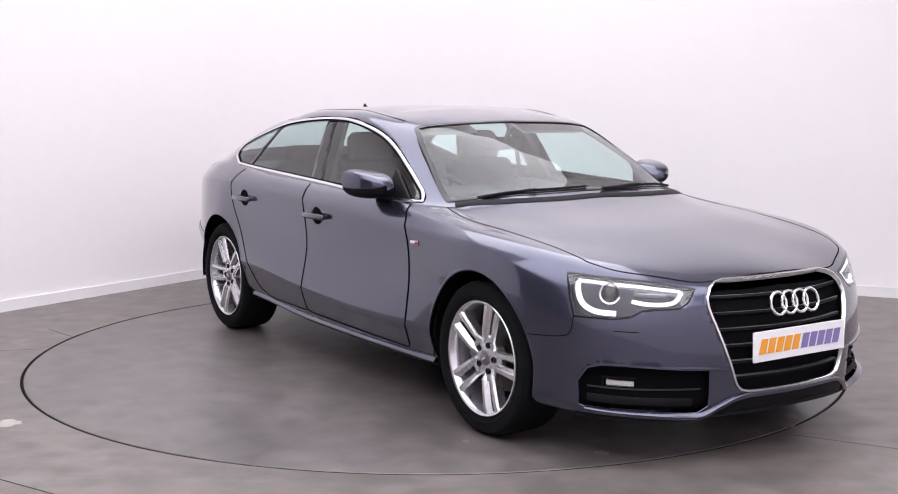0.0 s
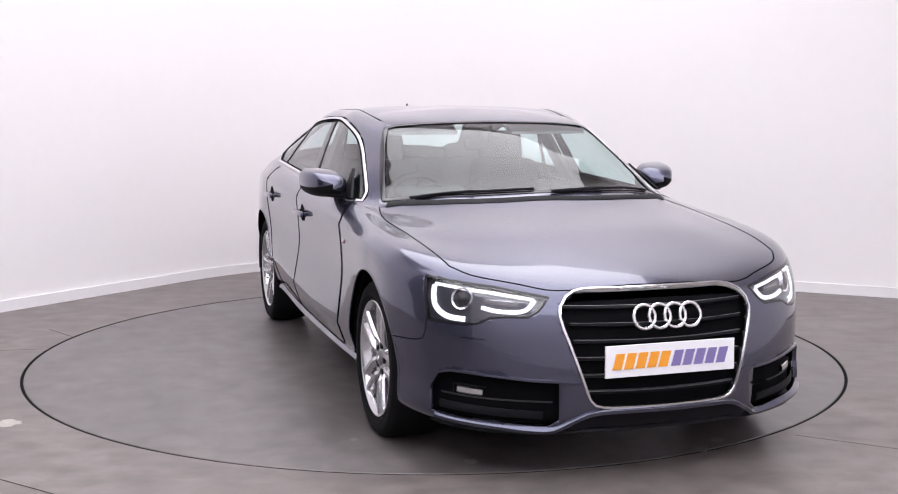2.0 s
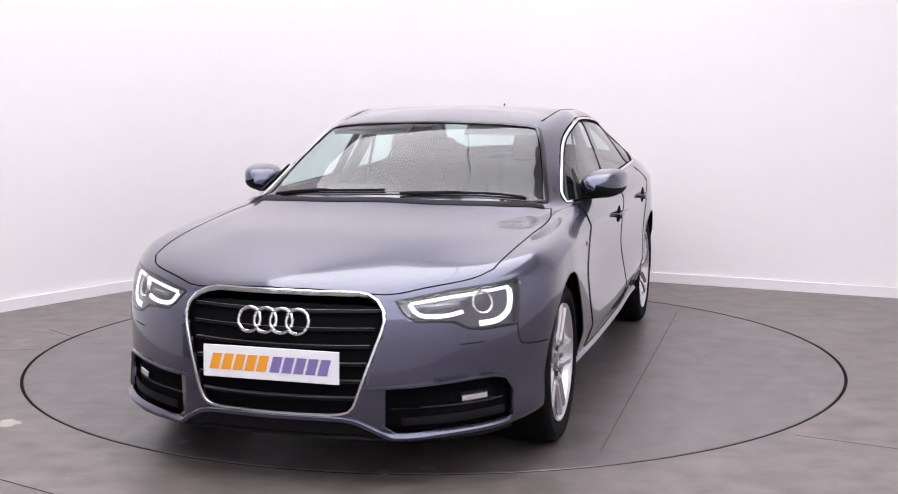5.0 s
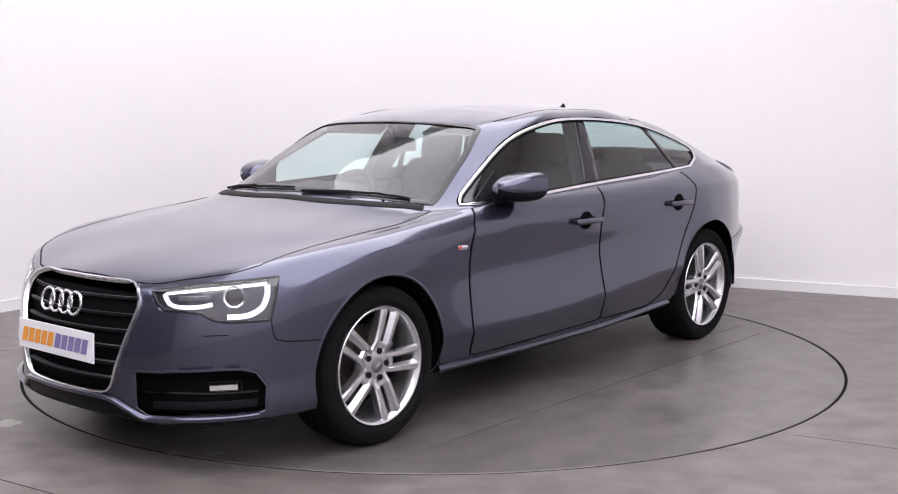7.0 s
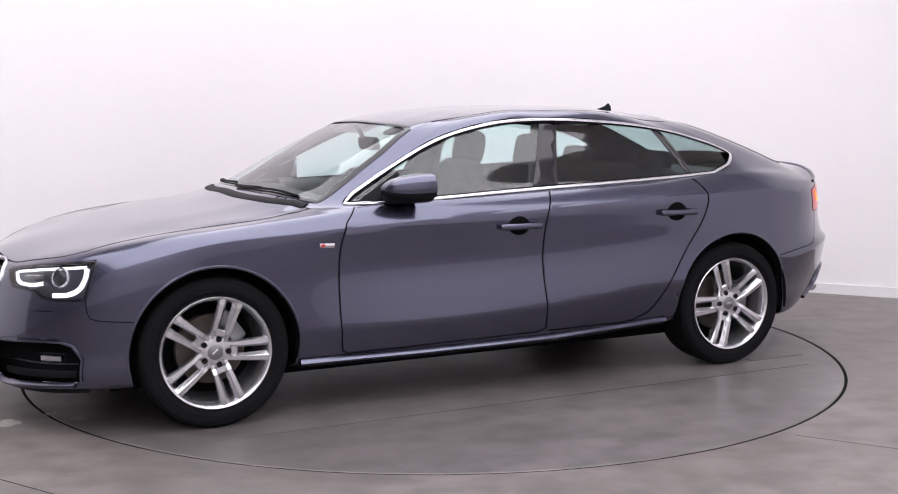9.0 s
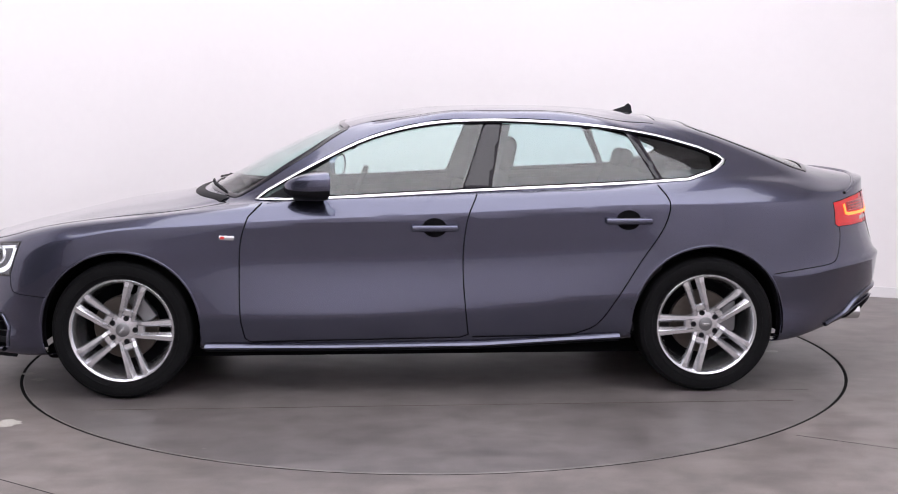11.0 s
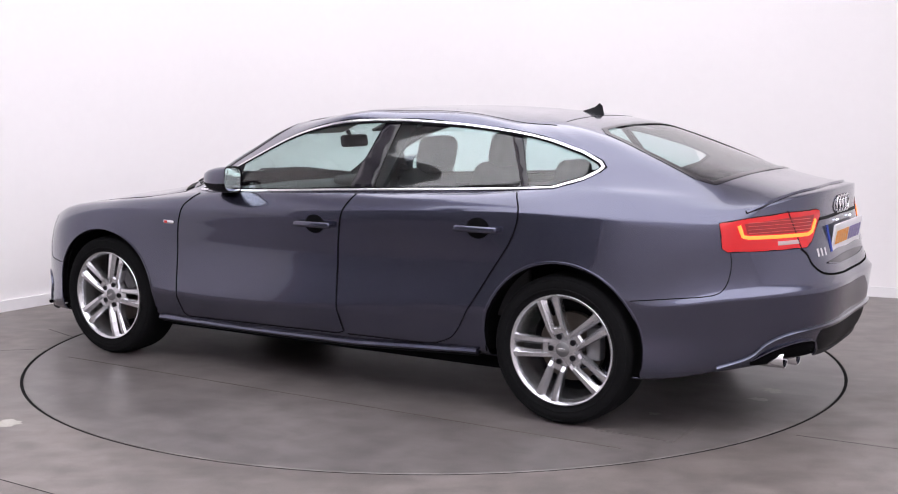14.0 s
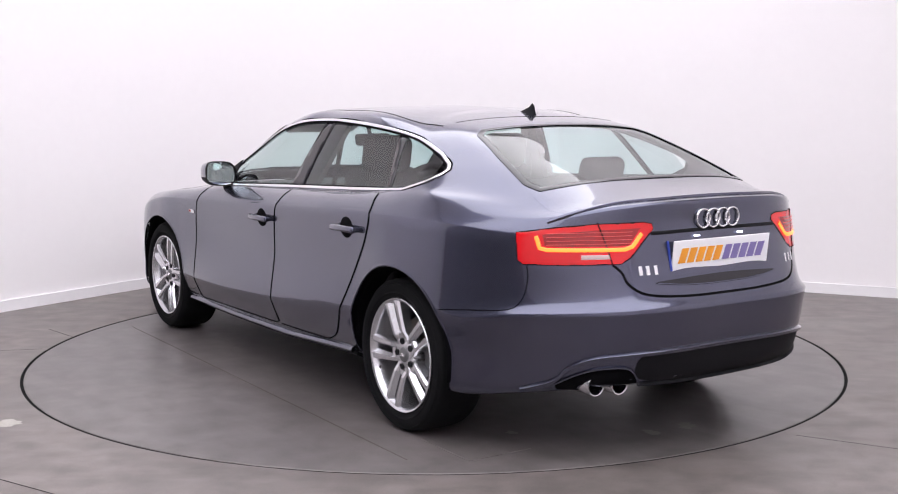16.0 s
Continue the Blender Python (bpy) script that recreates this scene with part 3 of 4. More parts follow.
RDOOR = [(-.293, .9, .968)] + smooth_line([(-.248, .9, .87), (-.225, .9, .72), (-.224, .9, .56), (-.234, .9, .42), (-.248, .9, .30)], 4) + [(-.26, .9, .287), (-.70, .9, .288)] \
    + smooth_line([(-.76, .9, .295), (-.86, .9, .34), (-.96, .9, .48), (-1.07, .9, .65), (-1.18, .9, .82), (-1.205, .9, .93), (-1.16, .9, 1.008)], 4)
ARCH_R = 0.372
FRONT_ARCH = circle(1.405, .335, ARCH_R, .9, -30, 210)
REAR_ARCH = circle(-1.405, .345, ARCH_R, .9, -30, 210)
WSCREEN = smooth_line([(1, 0, .975), (1, .30, .973), (.95, .55, .966), (.9, .70, .962)], 4) + smooth_line([(.7, .655, 1.08), (.5, .60, 1.20), (.35, .55, 1.275)], 4) \
    + smooth_line([(.35, .50, 1.288), (.37, .3, 1.299), (.37, 0, 1.305)], 4)
RWINDOW = smooth_line([(-2, 0, 1.09), (-2, .38, 1.082), (-2, .57, 1.075)], 4) + smooth_line([(-1.9, .585, 1.085), (-1.7, .55, 1.165), (-1.45, .49, 1.265)], 4) \
    + smooth_line([(-1.4, .44, 1.282), (-1.4, .25, 1.295), (-1.4, 0, 1.298)], 4)


def loop_y(half):
    """A half outline from the middle and back to it, mirrored to a whole one."""
    return half + [(x, -y, z) for x, y, z in half[::-1][1:-1]] if abs(half[-1][1]) < 1e-6 else half


HOOD = smooth_line([(2.21, 0, .8), (2.165, .38, .8), (2.10, .50, .8), (1.99, .66, .8), (1.90, .715, .8)], 4)[:-1] + smooth_line([(1.90, .715, .8), (1.72, .735, .8), (1.4, .755, .8), (1.1, .765, .8), (.92, .735, .8)], 4) \
    + smooth_line([(.95, .70, .9), (1.05, .50, .9), (1.10, .3, .9), (1.125, 0, .9)], 4)
HEADL = [(1.887, .806, .748), (2.08, .606, .726), (2.185, .425, .692), (2.19, .465, .646), (2.182, .497, .625), (2.14, .575, .623), (2.112, .625, .617), (2.09, .668, .594), (2.051, .715, .587), (1.935, .812, .592), (1.912, .815, .665)]
HD = (1, .62, 0)
GRILLE = [(2.3, 0, .720), (2.3, .28, .716), (2.3, .325, .709), (2.29, .362, .692), (2.28, .388, .660), (2.28, .394, .625), (2.28, .386, .585), (2.28, .308, .350), (2.28, .296, .322), (2.28, .278, .304), (2.3, .25, .296), (2.3, .21, .294), (2.3, 0, .294)]
VENT = [(2.25, .405, .391), (2.216, .504, .394), (2.087, .695, .409), (2.03, .752, .410), (1.99, .785, .396), (1.96, .808, .34), (1.97, .81, .25), (2.0, .79, .236), (2.15, .59, .225), (2.22, .44, .214), (2.24, .40, .245)]
TAIL = [(-2.06, .755, .913), (-2.175, .656, .935), (-2.273, .542, .950), (-2.345, .368, .955), (-2.36, .340, .948), (-2.36, .332, .930), (-2.352, .436, .825), (-2.343, .473, .804), (-2.2, .63, .797), (-2.097, .748, .795), (-2.075, .757, .81)]
TD = (-1, .8, 0)


# ---------------------------------------------------------------- car
def wheel(car, at, side):
    w = new("wheel")
    w.parent = car
    w.matrix_basis = pose(*at, 0, 36 if at[0] > 0 else 0, 0 if side > 0 else 180)
    prof = [(.250, -.21), (.268, -.235), (.303, -.24), (.324, -.228), (.331, -.20), (.331, -.05), (.326, -.018), (.308, -.003), (.276, -.002), (.254, -.012), (.246, -.03)]
    part("tyre", lathe(bmesh.new(), [(p[0], p[1]) for p in smooth_line([(a, b, 0) for a, b in prof], 3)], 72), RUBBER, w)
    for r, y in ((.272, -.0015), (.311, -.0035)):
        part("sidewall_rib", lathe(bmesh.new(), [(r - .003, y - .002), (r - .001, y + .0015), (r + .001, y + .0015), (r + .003, y - .002)], 72), RUBBER, w)
    bm = lathe(bmesh.new(), [(.196, -.19), (.214, -.15), (.221, -.055), (.228, -.026), (.236, -.012), (.241, -.007), (.2455, -.006), (.249, -.009), (.250, -.016), (.243, -.04), (.235, -.2)], 72)
    part("rim", bm, ALLOY, w, "silver five twin-spoke alloy rim")
    for k in range(5):
        a = radians(72 * k)
        rot = Matrix.Rotation(-a, 4, "Y")
        for s in (-1, 1):
            bm = bmesh.new()
            # one bar of a twin spoke: flat bright face with a bevel towards the slot, wider at the rim
            secs = [(.038, .024, .017, -.037), (.070, .0280, .0165, -.033), (.092, .0285, .0160, -.021), (.15, .0305, .0185, -.015), (.21, .0330, .0215, -.011), (.238, .0350, .0250, -.012)]
            rows = []
            for r, c, hw, y in secs:
                c *= s
                i, o = c - s * hw, c + s * hw
                rows.append([bm.verts.new(rot @ Vector(p)) for p in ((r, y - .055, i + s * hw * .5), (r, y - .020, i), (r, y - .004, i + s * hw * .62), (r, y, i + s * hw * .80), (r, y - .001, o - s * hw * .28), (r, y - .012, o), (r, y - .055, o - s * hw * .35))])
            for i in range(len(rows) - 1):
                for j in range(7):
                    bm.faces.new((rows[i][j], rows[i][(j + 1) % 7], rows[i + 1][(j + 1) % 7], rows[i + 1][j]))
            bm.faces.new(rows[0])
            bm.faces.new(rows[-1])
            part("spoke", bm, ALLOY, w, smooth=False)
        web = [(r, c, y) for r, c, y in ((.072, .026, -.036), (.096, .022, -.034), (.104, .018, -.044))]
        bm = bmesh.new()
        rows = [[bm.verts.new(rot @ Vector((r, y, c * q))) for q in (-1, 1)] for r, c, y in web]
        for p, q in zip(rows[:-1], rows[1:]):
            bm.faces.new((p[0], p[1], q[1], q[0]))
        part("spoke_web", bm, ALLOY, w, smooth=False)
        socket = Matrix.Translation((.058 * math.cos(a), 0, .058 * math.sin(a)))
        part("wheel_bolt", lathe(bmesh.new(), [(.0, -.0315), (.0095, -.0315), (.0125, -.0300), (.0135, -.034), (.0135, -.05)], 14, socket), DARK, w)
    part("hub", lathe(bmesh.new(), [(.030, -.033), (.046, -.034), (.068, -.037), (.078, -.05), (.08, -.09)], 40), ALLOY, w)
    part("centre_cap", lathe(bmesh.new(), [(0, -.024), (.027, -.025), (.033, -.030), (.034, -.042)], 32), ALLOYDARK, w)
    for k in range(4):
        part("cap_ring", tube(bmesh.new(), [((k - 1.5) * .008 + .0055 * math.cos(b), -.0235, .0055 * math.sin(b)) for b in [2 * math.pi * i / 14 for i in range(14)]], .0011, 5, True), CHROME, w)
    part("brake_disc", lathe(bmesh.new(), [(.05, -.12), (.152, -.12), (.155, -.126), (.155, -.15), (.05, -.15)], 48), DISC, w)
    part("barrel", lathe(bmesh.new(), [(.0, -.175), (.15, -.175), (.205, -.17)], 48), SEAM, w)
    bm = bmesh.new()
    box(bm, (.07, .06, .15), (-.125 if side > 0 else .125, -.105, .03), bevel=.012)
    part("brake_caliper", bm, ALLOYDARK, w)
    part("valve", tube(bmesh.new(), [(.20, -.03, -.09), (.215, -.045, -.098)], .005, 6), DARK, w)


def emblem(parent, at, x_dir, radius=.043, pitch=.0515, slope=0.0, wire=.0062):
    x, y, z = at
    for k in range(4):
        c = (k - 1.5) * pitch * 1.22
        pts = [(x + x_dir * .004 + slope * radius * math.sin(a), y + c + radius * math.cos(a), z + radius * math.sin(a)) for a in [2 * math.pi * i / 32 for i in range(32)]]
        part("emblem_ring", tube(bmesh.new(), pts, wire, 8, True), CHROME, parent, "chrome badge ring")


def plate(car, name, at, sign, tilt=0.0):
    """White plate with coloured bars; sign +1 faces forward."""
    p = part(name, box(bmesh.new(), (.008, .53, .118), (0, 0, 0), bevel=.002), PLATE, car, "white plate with orange and violet bars", smooth=False)
    p.matrix_basis = pose(*at, 0, tilt, 0)
    xx = sign * .0055
    for k in range(10):
        w = .036
        y = -sign * (-.2135 + k * .0465 + (.006 if k > 4 else 0)) * -1
        bm = bmesh.new()
        sl = .008 * sign
        hw = .0185
        z0, z1 = -.029, .029
        extrude_poly(bm, [(xx, y - hw - sl, z0), (xx, y + hw - sl, z0), (xx, y + hw + sl, z1), (xx, y - hw + sl, z1)], (.001 * sign, 0, 0))
        part("bar", bm, ORANGE if k < 5 else PURPLE, p, smooth=False)
    return p


def seat(car, x, y, rear=False):
    """A front seat with bolsters and a headrest."""
    s = part("seat", box(bmesh.new(), (.50, .50, .16), (x, y, .45), (0, -8, 0), .05, 3), CLOTH, car)
    bm = bmesh.new()
    box(bm, (.15, .46, .62), (x - .34, y, .78), (0, -20, 0), .055, 3, .88)
    for k in (-1, 1):
        box(bm, (.20, .09, .46), (x - .29, y + k * .21, .72), (0, -20, 0), .04, 3)
    part("backrest", bm, CLOTH, s)
    part("headrest", box(bmesh.new(), (.11, .27, .19), (x - .475, y, 1.145), (0, -12, 0), .05, 4), CLOTH, s)
    for k in (-1, 1):
        part("headrest_post", tube(bmesh.new(), [(x - .455, y + k * .06, 1.0), (x - .475, y + k * .06, 1.11)], .007), CHROME, s)


def interior(car):
    # dashboard: a rounded profile drawn across the cabin
    prof = smooth_line([(.98, 0, .90), (.86, 0, .935), (.70, 0, .94), (.58, 0, .915), (.52, 0, .86), (.55, 0, .72), (.60, 0, .55)], 4)
    bm = bmesh.new()
    rows = [[bm.verts.new((x + .12 * (1 - abs(y) / .72) - .10, y, z)) for x, _, z in prof] for y in [-.70 + 1.4 * i / 20 for i in range(21)]]
    for a, b in zip(rows[:-1], rows[1:]):
        for j in range(len(prof) - 1):
            bm.faces.new((a[j], a[j + 1], b[j + 1], b[j]))
    d = part("dashboard", bm, TRIM, car)
    d.modifiers.new("thickness", "SOLIDIFY").thickness = .02
    part("instrument_hood", box(bmesh.new(), (.20, .36, .07), (.53, -.36, .945), (0, 6, 0), .03, 3), TRIM, d)
    c, tilt = Vector((.34, -.36, .86)), radians(-24)
    m = Matrix.Translation(c) @ Matrix.Rotation(tilt, 4, "Y")
    sw = part("steering_wheel", tube(bmesh.new(), [m @ Vector((0, .185 * math.cos(a), .185 * math.sin(a))) for a in [2 * math.pi * i / 40 for i in range(40)]], .016, 10, True), DARK, car)
    bm = bmesh.new()
    box(bm, (.05, .14, .11), (c.x + .02, c.y, c.z), (0, -24, 0), .02, 3)
    for k in (-1, 1):
        box(bm, (.02, .10, .03), (c.x + .02, c.y + k * .115, c.z - .01), (0, -24, 0), .006)
    part("boss", bm, DARK, sw)
    for y in (-.37, .37):
        seat(car, .02, y)
    part("rear_seat", box(bmesh.new(), (.50, 1.24, .16), (-.82, 0, .47), (0, -6, 0), .05, 3), CLOTH, car)
    part("rear_backrest", box(bmesh.new(), (.15, 1.22, .56), (-1.13, 0, .78), (0, -24, 0), .05, 3), CLOTH, car)
    for y in (-.40, .40):
        part("rear_headrest", box(bmesh.new(), (.09, .26, .13), (-1.23, y, 1.075), (0, -14, 0), .04, 3), CLOTH, car)
    part("parcel_shelf", box(bmesh.new(), (.62, 1.14, .03), (-1.62, 0, .985), (0, 2, 0), .01), TRIM, car)
    part("cabin_floor", box(bmesh.new(), (2.55, 1.50, .04), (-.25, 0, .30), bevel=.01), TRIM, car)
    part("bulkhead", box(bmesh.new(), (.05, 1.50, .60), (.98, 0, .60), bevel=.01), SEAM, car)
    rm = part("interior_mirror", box(bmesh.new(), (.04, .23, .07), (.33, 0, 1.19), (0, 10, 0), .018, 3), DARK, car)
    part("mirror_stalk", tube(bmesh.new(), [(.35, 0, 1.2), (.40, 0, 1.285)], .012), DARK, rm)
    for y in (-.36, .36):
        part("sun_visor", box(bmesh.new(), (.16, .42, .02), (.24, y, 1.275), (0, 22, 0), .008), LINER, car)
    # inner door cards and pillars
    for s in (1, -1):
        card = part("door_card", box(bmesh.new(), (2.0, .03, .52), (-.20, s * .775, .665), (0, 2.2, 0), .01), TRIM, car)
        part("b_pillar_trim", extrude_poly(bmesh.new(), both([(-.215, .765, .95), (-.36, .765, .95), (-.47, .60, 1.30), (-.33, .60, 1.30)], s), (0, -s * .03, 0)), TRIM, car, smooth=False)
        part("seat_belt", extrude_poly(bmesh.new(), both([(-.30, .70, .60), (-.345, .70, .60), (-.40, .585, 1.24), (-.36, .585, 1.24)], s), (0, -s * .004, 0)), SEAM, car, smooth=False)
    # headlining under the roof skin
    bm = bmesh.new()
    rows = []
    for i in range(15):
        x = .30 - 1.62 * i / 14
        row = []
        for j in range(13):
            y = -.5 + j / 12
            p, n = onto((x, y, 1.3), (0, 0, 1))
            row.append(bm.verts.new((x, y, p.z - .035)))
        rows.append(row)
    for a, b in zip(rows[:-1], rows[1:]):
        for j in range(12):
            bm.faces.new((a[j], a[j + 1], b[j + 1], b[j]))
    part("headlining", bm, LINER, car)


def headlight(car, s):
    d = (HD[0], HD[1] * s, 0)
    pts = both(HEADL, s)
    bowl = panel("headlight", pts, d, LAMPBOWL, car, "clear headlight with glowing white running-light strip", off=-.022, step=.02)
    strip("surround", pts, d, .013, GLOSSBLACK, bowl, rise=.002, base=-.001, closed=True)
    # running light: along the top, down the outer edge to the foot; a second hook at the inner end
    outer = smooth_line(both([(1.915, .782, .722), (1.925, .79, .685), (1.945, .785, .640), (1.985, .758, .612), (2.05, .703, .605)], s), 4)
    strip("running_light", outer, d, .020, DRL, bowl, "glowing white light strip", rise=.005, base=-.014)
    strip("running_light", both([(2.16, .472, .690), (2.084, .606, .709), (1.92, .782, .729)], s), d, .012, DRL, bowl, "thin white light strip", rise=.003, base=-.014)
    hook = smooth_line(both([(2.166, .470, .686), (2.172, .495, .658), (2.165, .520, .644), (2.117, .606, .642), (2.082, .650, .652)], s), 4)
    strip("running_light", hook, d, .015, DRL, bowl, "glowing white light strip", rise=.005, base=-.014)
    strip("reflector_fin", both([(2.15, .53, .672), (2.085, .640, .680)], s), d, .018, ALLOYDARK, bowl, rise=.003, base=-.018)
    strip("reflector_fin", both([(2.14, .55, .677), (2.10, .625, .682)], s), d, .004, CHROME, bowl, rise=.003, base=-.015)
    p, n = onto((2.022, .710 * s, .680), d)
    m = Matrix.Translation(p - n * .016) @ n.to_track_quat("Y", "Z").to_matrix().to_4x4()
    part("projector", lathe(bmesh.new(), [(0, .012), (.014, .010), (.026, .004), (.033, -.004)], 32, m), GLOSSBLACK, bowl)
    part("projector_ring", lathe(bmesh.new(), [(.033, -.004), (.035, .003), (.041, .005), (.045, -.002), (.046, -.012)], 40, m), CHROME, bowl)
    ob = panel("lens", pts, d, LENS, bowl, off=.001, step=.02)
    ob.visible_shadow = False


def tail_light(car, s):
    d = (TD[0], TD[1] * s, 0)
    pts = both(TAIL, s)
    ob = panel("tail_light", pts, d, RED, car, "red tail light with glowing amber-red bar", off=.002, step=.02)
    strip("lamp_edge", pts, d, .006, SEAM, ob, rise=.001, base=.001, closed=True)
    panel("inner_lens", both([(-2.14, .690, .909), (-2.273, .542, .928), (-2.345, .385, .934), (-2.345, .440, .870), (-2.25, .58, .866), (-2.15, .685, .866)], s), d, DEEPRED, ob, "darker red inner lens", off=.0035, step=.03)
    bar = both([(-2.125, .709, .903), (-2.14, .703, .858), (-2.16, .685, .852), (-2.25, .58, .854), (-2.338, .452, .856), (-2.348, .425, .866), (-2.352, .384, .913)], s)
    strip("light_bar", bar, d, .015, TAILGLOW, ob, "glowing amber bar", rise=.003, base=.004)
    for z in (.876, .890, .904, .918):
        strip("lens_rib", both([(-2.15, .68, z - .006), (-2.25, .57, z), (-2.34, .42, z + .003)], s), d, .003, REDINK, ob, rise=.001, base=.0045)
    strip("reversing_lens", both([(-2.255, .596, .826), (-2.318, .508, .829)], s), d, .017, WHITELENS, ob, rise=.002, base=.002)
    strip("lid_gap", both([(-2.276, .537, .957), (-2.31, .52, .87), (-2.33, .504, .80)], s), d, .0045, SEAM, ob, rise=.002, base=.003)


def door_mirror(car, s):
    """Rounded cap over a black lower shell, flat mirror glass at the back."""
    def ring(k, n=36):
        w = max(1e-3, (1 - k ** 2.4) ** (1 / 2.1))
        out = []
        for i in range(n):
            a = 2 * math.pi * (i + .5) / n
            c, q = math.cos(a), math.sin(a)
            y = .905 - .018 * k + .104 * w * math.copysign(abs(c) ** .62, c)
            z = 1.016 - .012 * k + .068 * w * math.copysign(abs(q) ** .70, q) + .012 * c
            out.append((.435 + .195 * k - .030 * c * (1 - k), y * s, z))
        return out
    rows = [ring(k / 14) for k in range(15)]
    halves = {True: bmesh.new(), False: bmesh.new()}
    for up, bm in halves.items():
        vs = [[bm.verts.new(p) for p in r] for r in rows]
        n = len(rows[0])
        for a, b in zip(vs[:-1], vs[1:]):
            for i in range(n):
                j = (i + 1) % n
                if (math.sin(2 * math.pi * (i + 1) / n) > -.22) == up:
                    bm.faces.new((a[i], a[j], b[j], b[i]))
        bmesh.ops.delete(bm, geom=[v for v in bm.verts if not v.link_faces], context="VERTS")
    h = part("mirror_housing", halves[True], PAINT, car, "body-coloured door mirror")
    part("mirror_base", halves[False], DARK, h, "black lower shell")
    back = ring(0)
    mid = Vector((.435, .905 * s, 1.016))
    for nm, mat, k, dx in (("mirror_rim", DARK, .985, .010), ("mirror_glass", MIRROR, .88, .004)):
        bm = bmesh.new()
        bm.faces.new([bm.verts.new(mid + (Vector(p) - mid) * k + Vector((dx, 0, 0))) for p in back])
        part(nm, bm, mat, h, smooth=False)
    part("mirror_arm", box(bmesh.new(), (.10, .15, .030), (.535, .835 * s, .957), (8 * s, 0, 0), .012, 2), DARK, h)
    part("mirror_sail", extrude_poly(bmesh.new(), both([(.72, .81, .957), (.50, .81, .962), (.49, .745, 1.085)], s), (0, .010 * s, 0)), DARK, h, smooth=False)


def handle(door, x, z, s):
    d = (0, s, 0)
    p, n = onto((x, .9 * s, z), d)
    # no hollow here: a black disc on the skin paints the recess's shade
    bm = lathe(bmesh.new(), [(0, .0055), (.034, .0055), (.041, .002)], 28, Matrix.Translation(p + Vector((0, 0, .004))) @ (Matrix() if s > 0 else Matrix.Rotation(math.pi, 4, "Z")) @ Matrix.Diagonal((1.45, 1, 1.16, 1)))
    cup_shade = part("handle_recess_shade", bm, SEAM, door)
    h = part("door_handle", box(bmesh.new(), (.225, .022, .030), (x, p.y + .026 * s, z), (0, 0, -1.5 * s), .010, 3), PAINT, door)
    for k in (-1, 1):
        part("handle_foot", box(bmesh.new(), (.03, .03, .022), (x + k * .092, p.y + .008 * s, z), bevel=.006), PAINT, door)


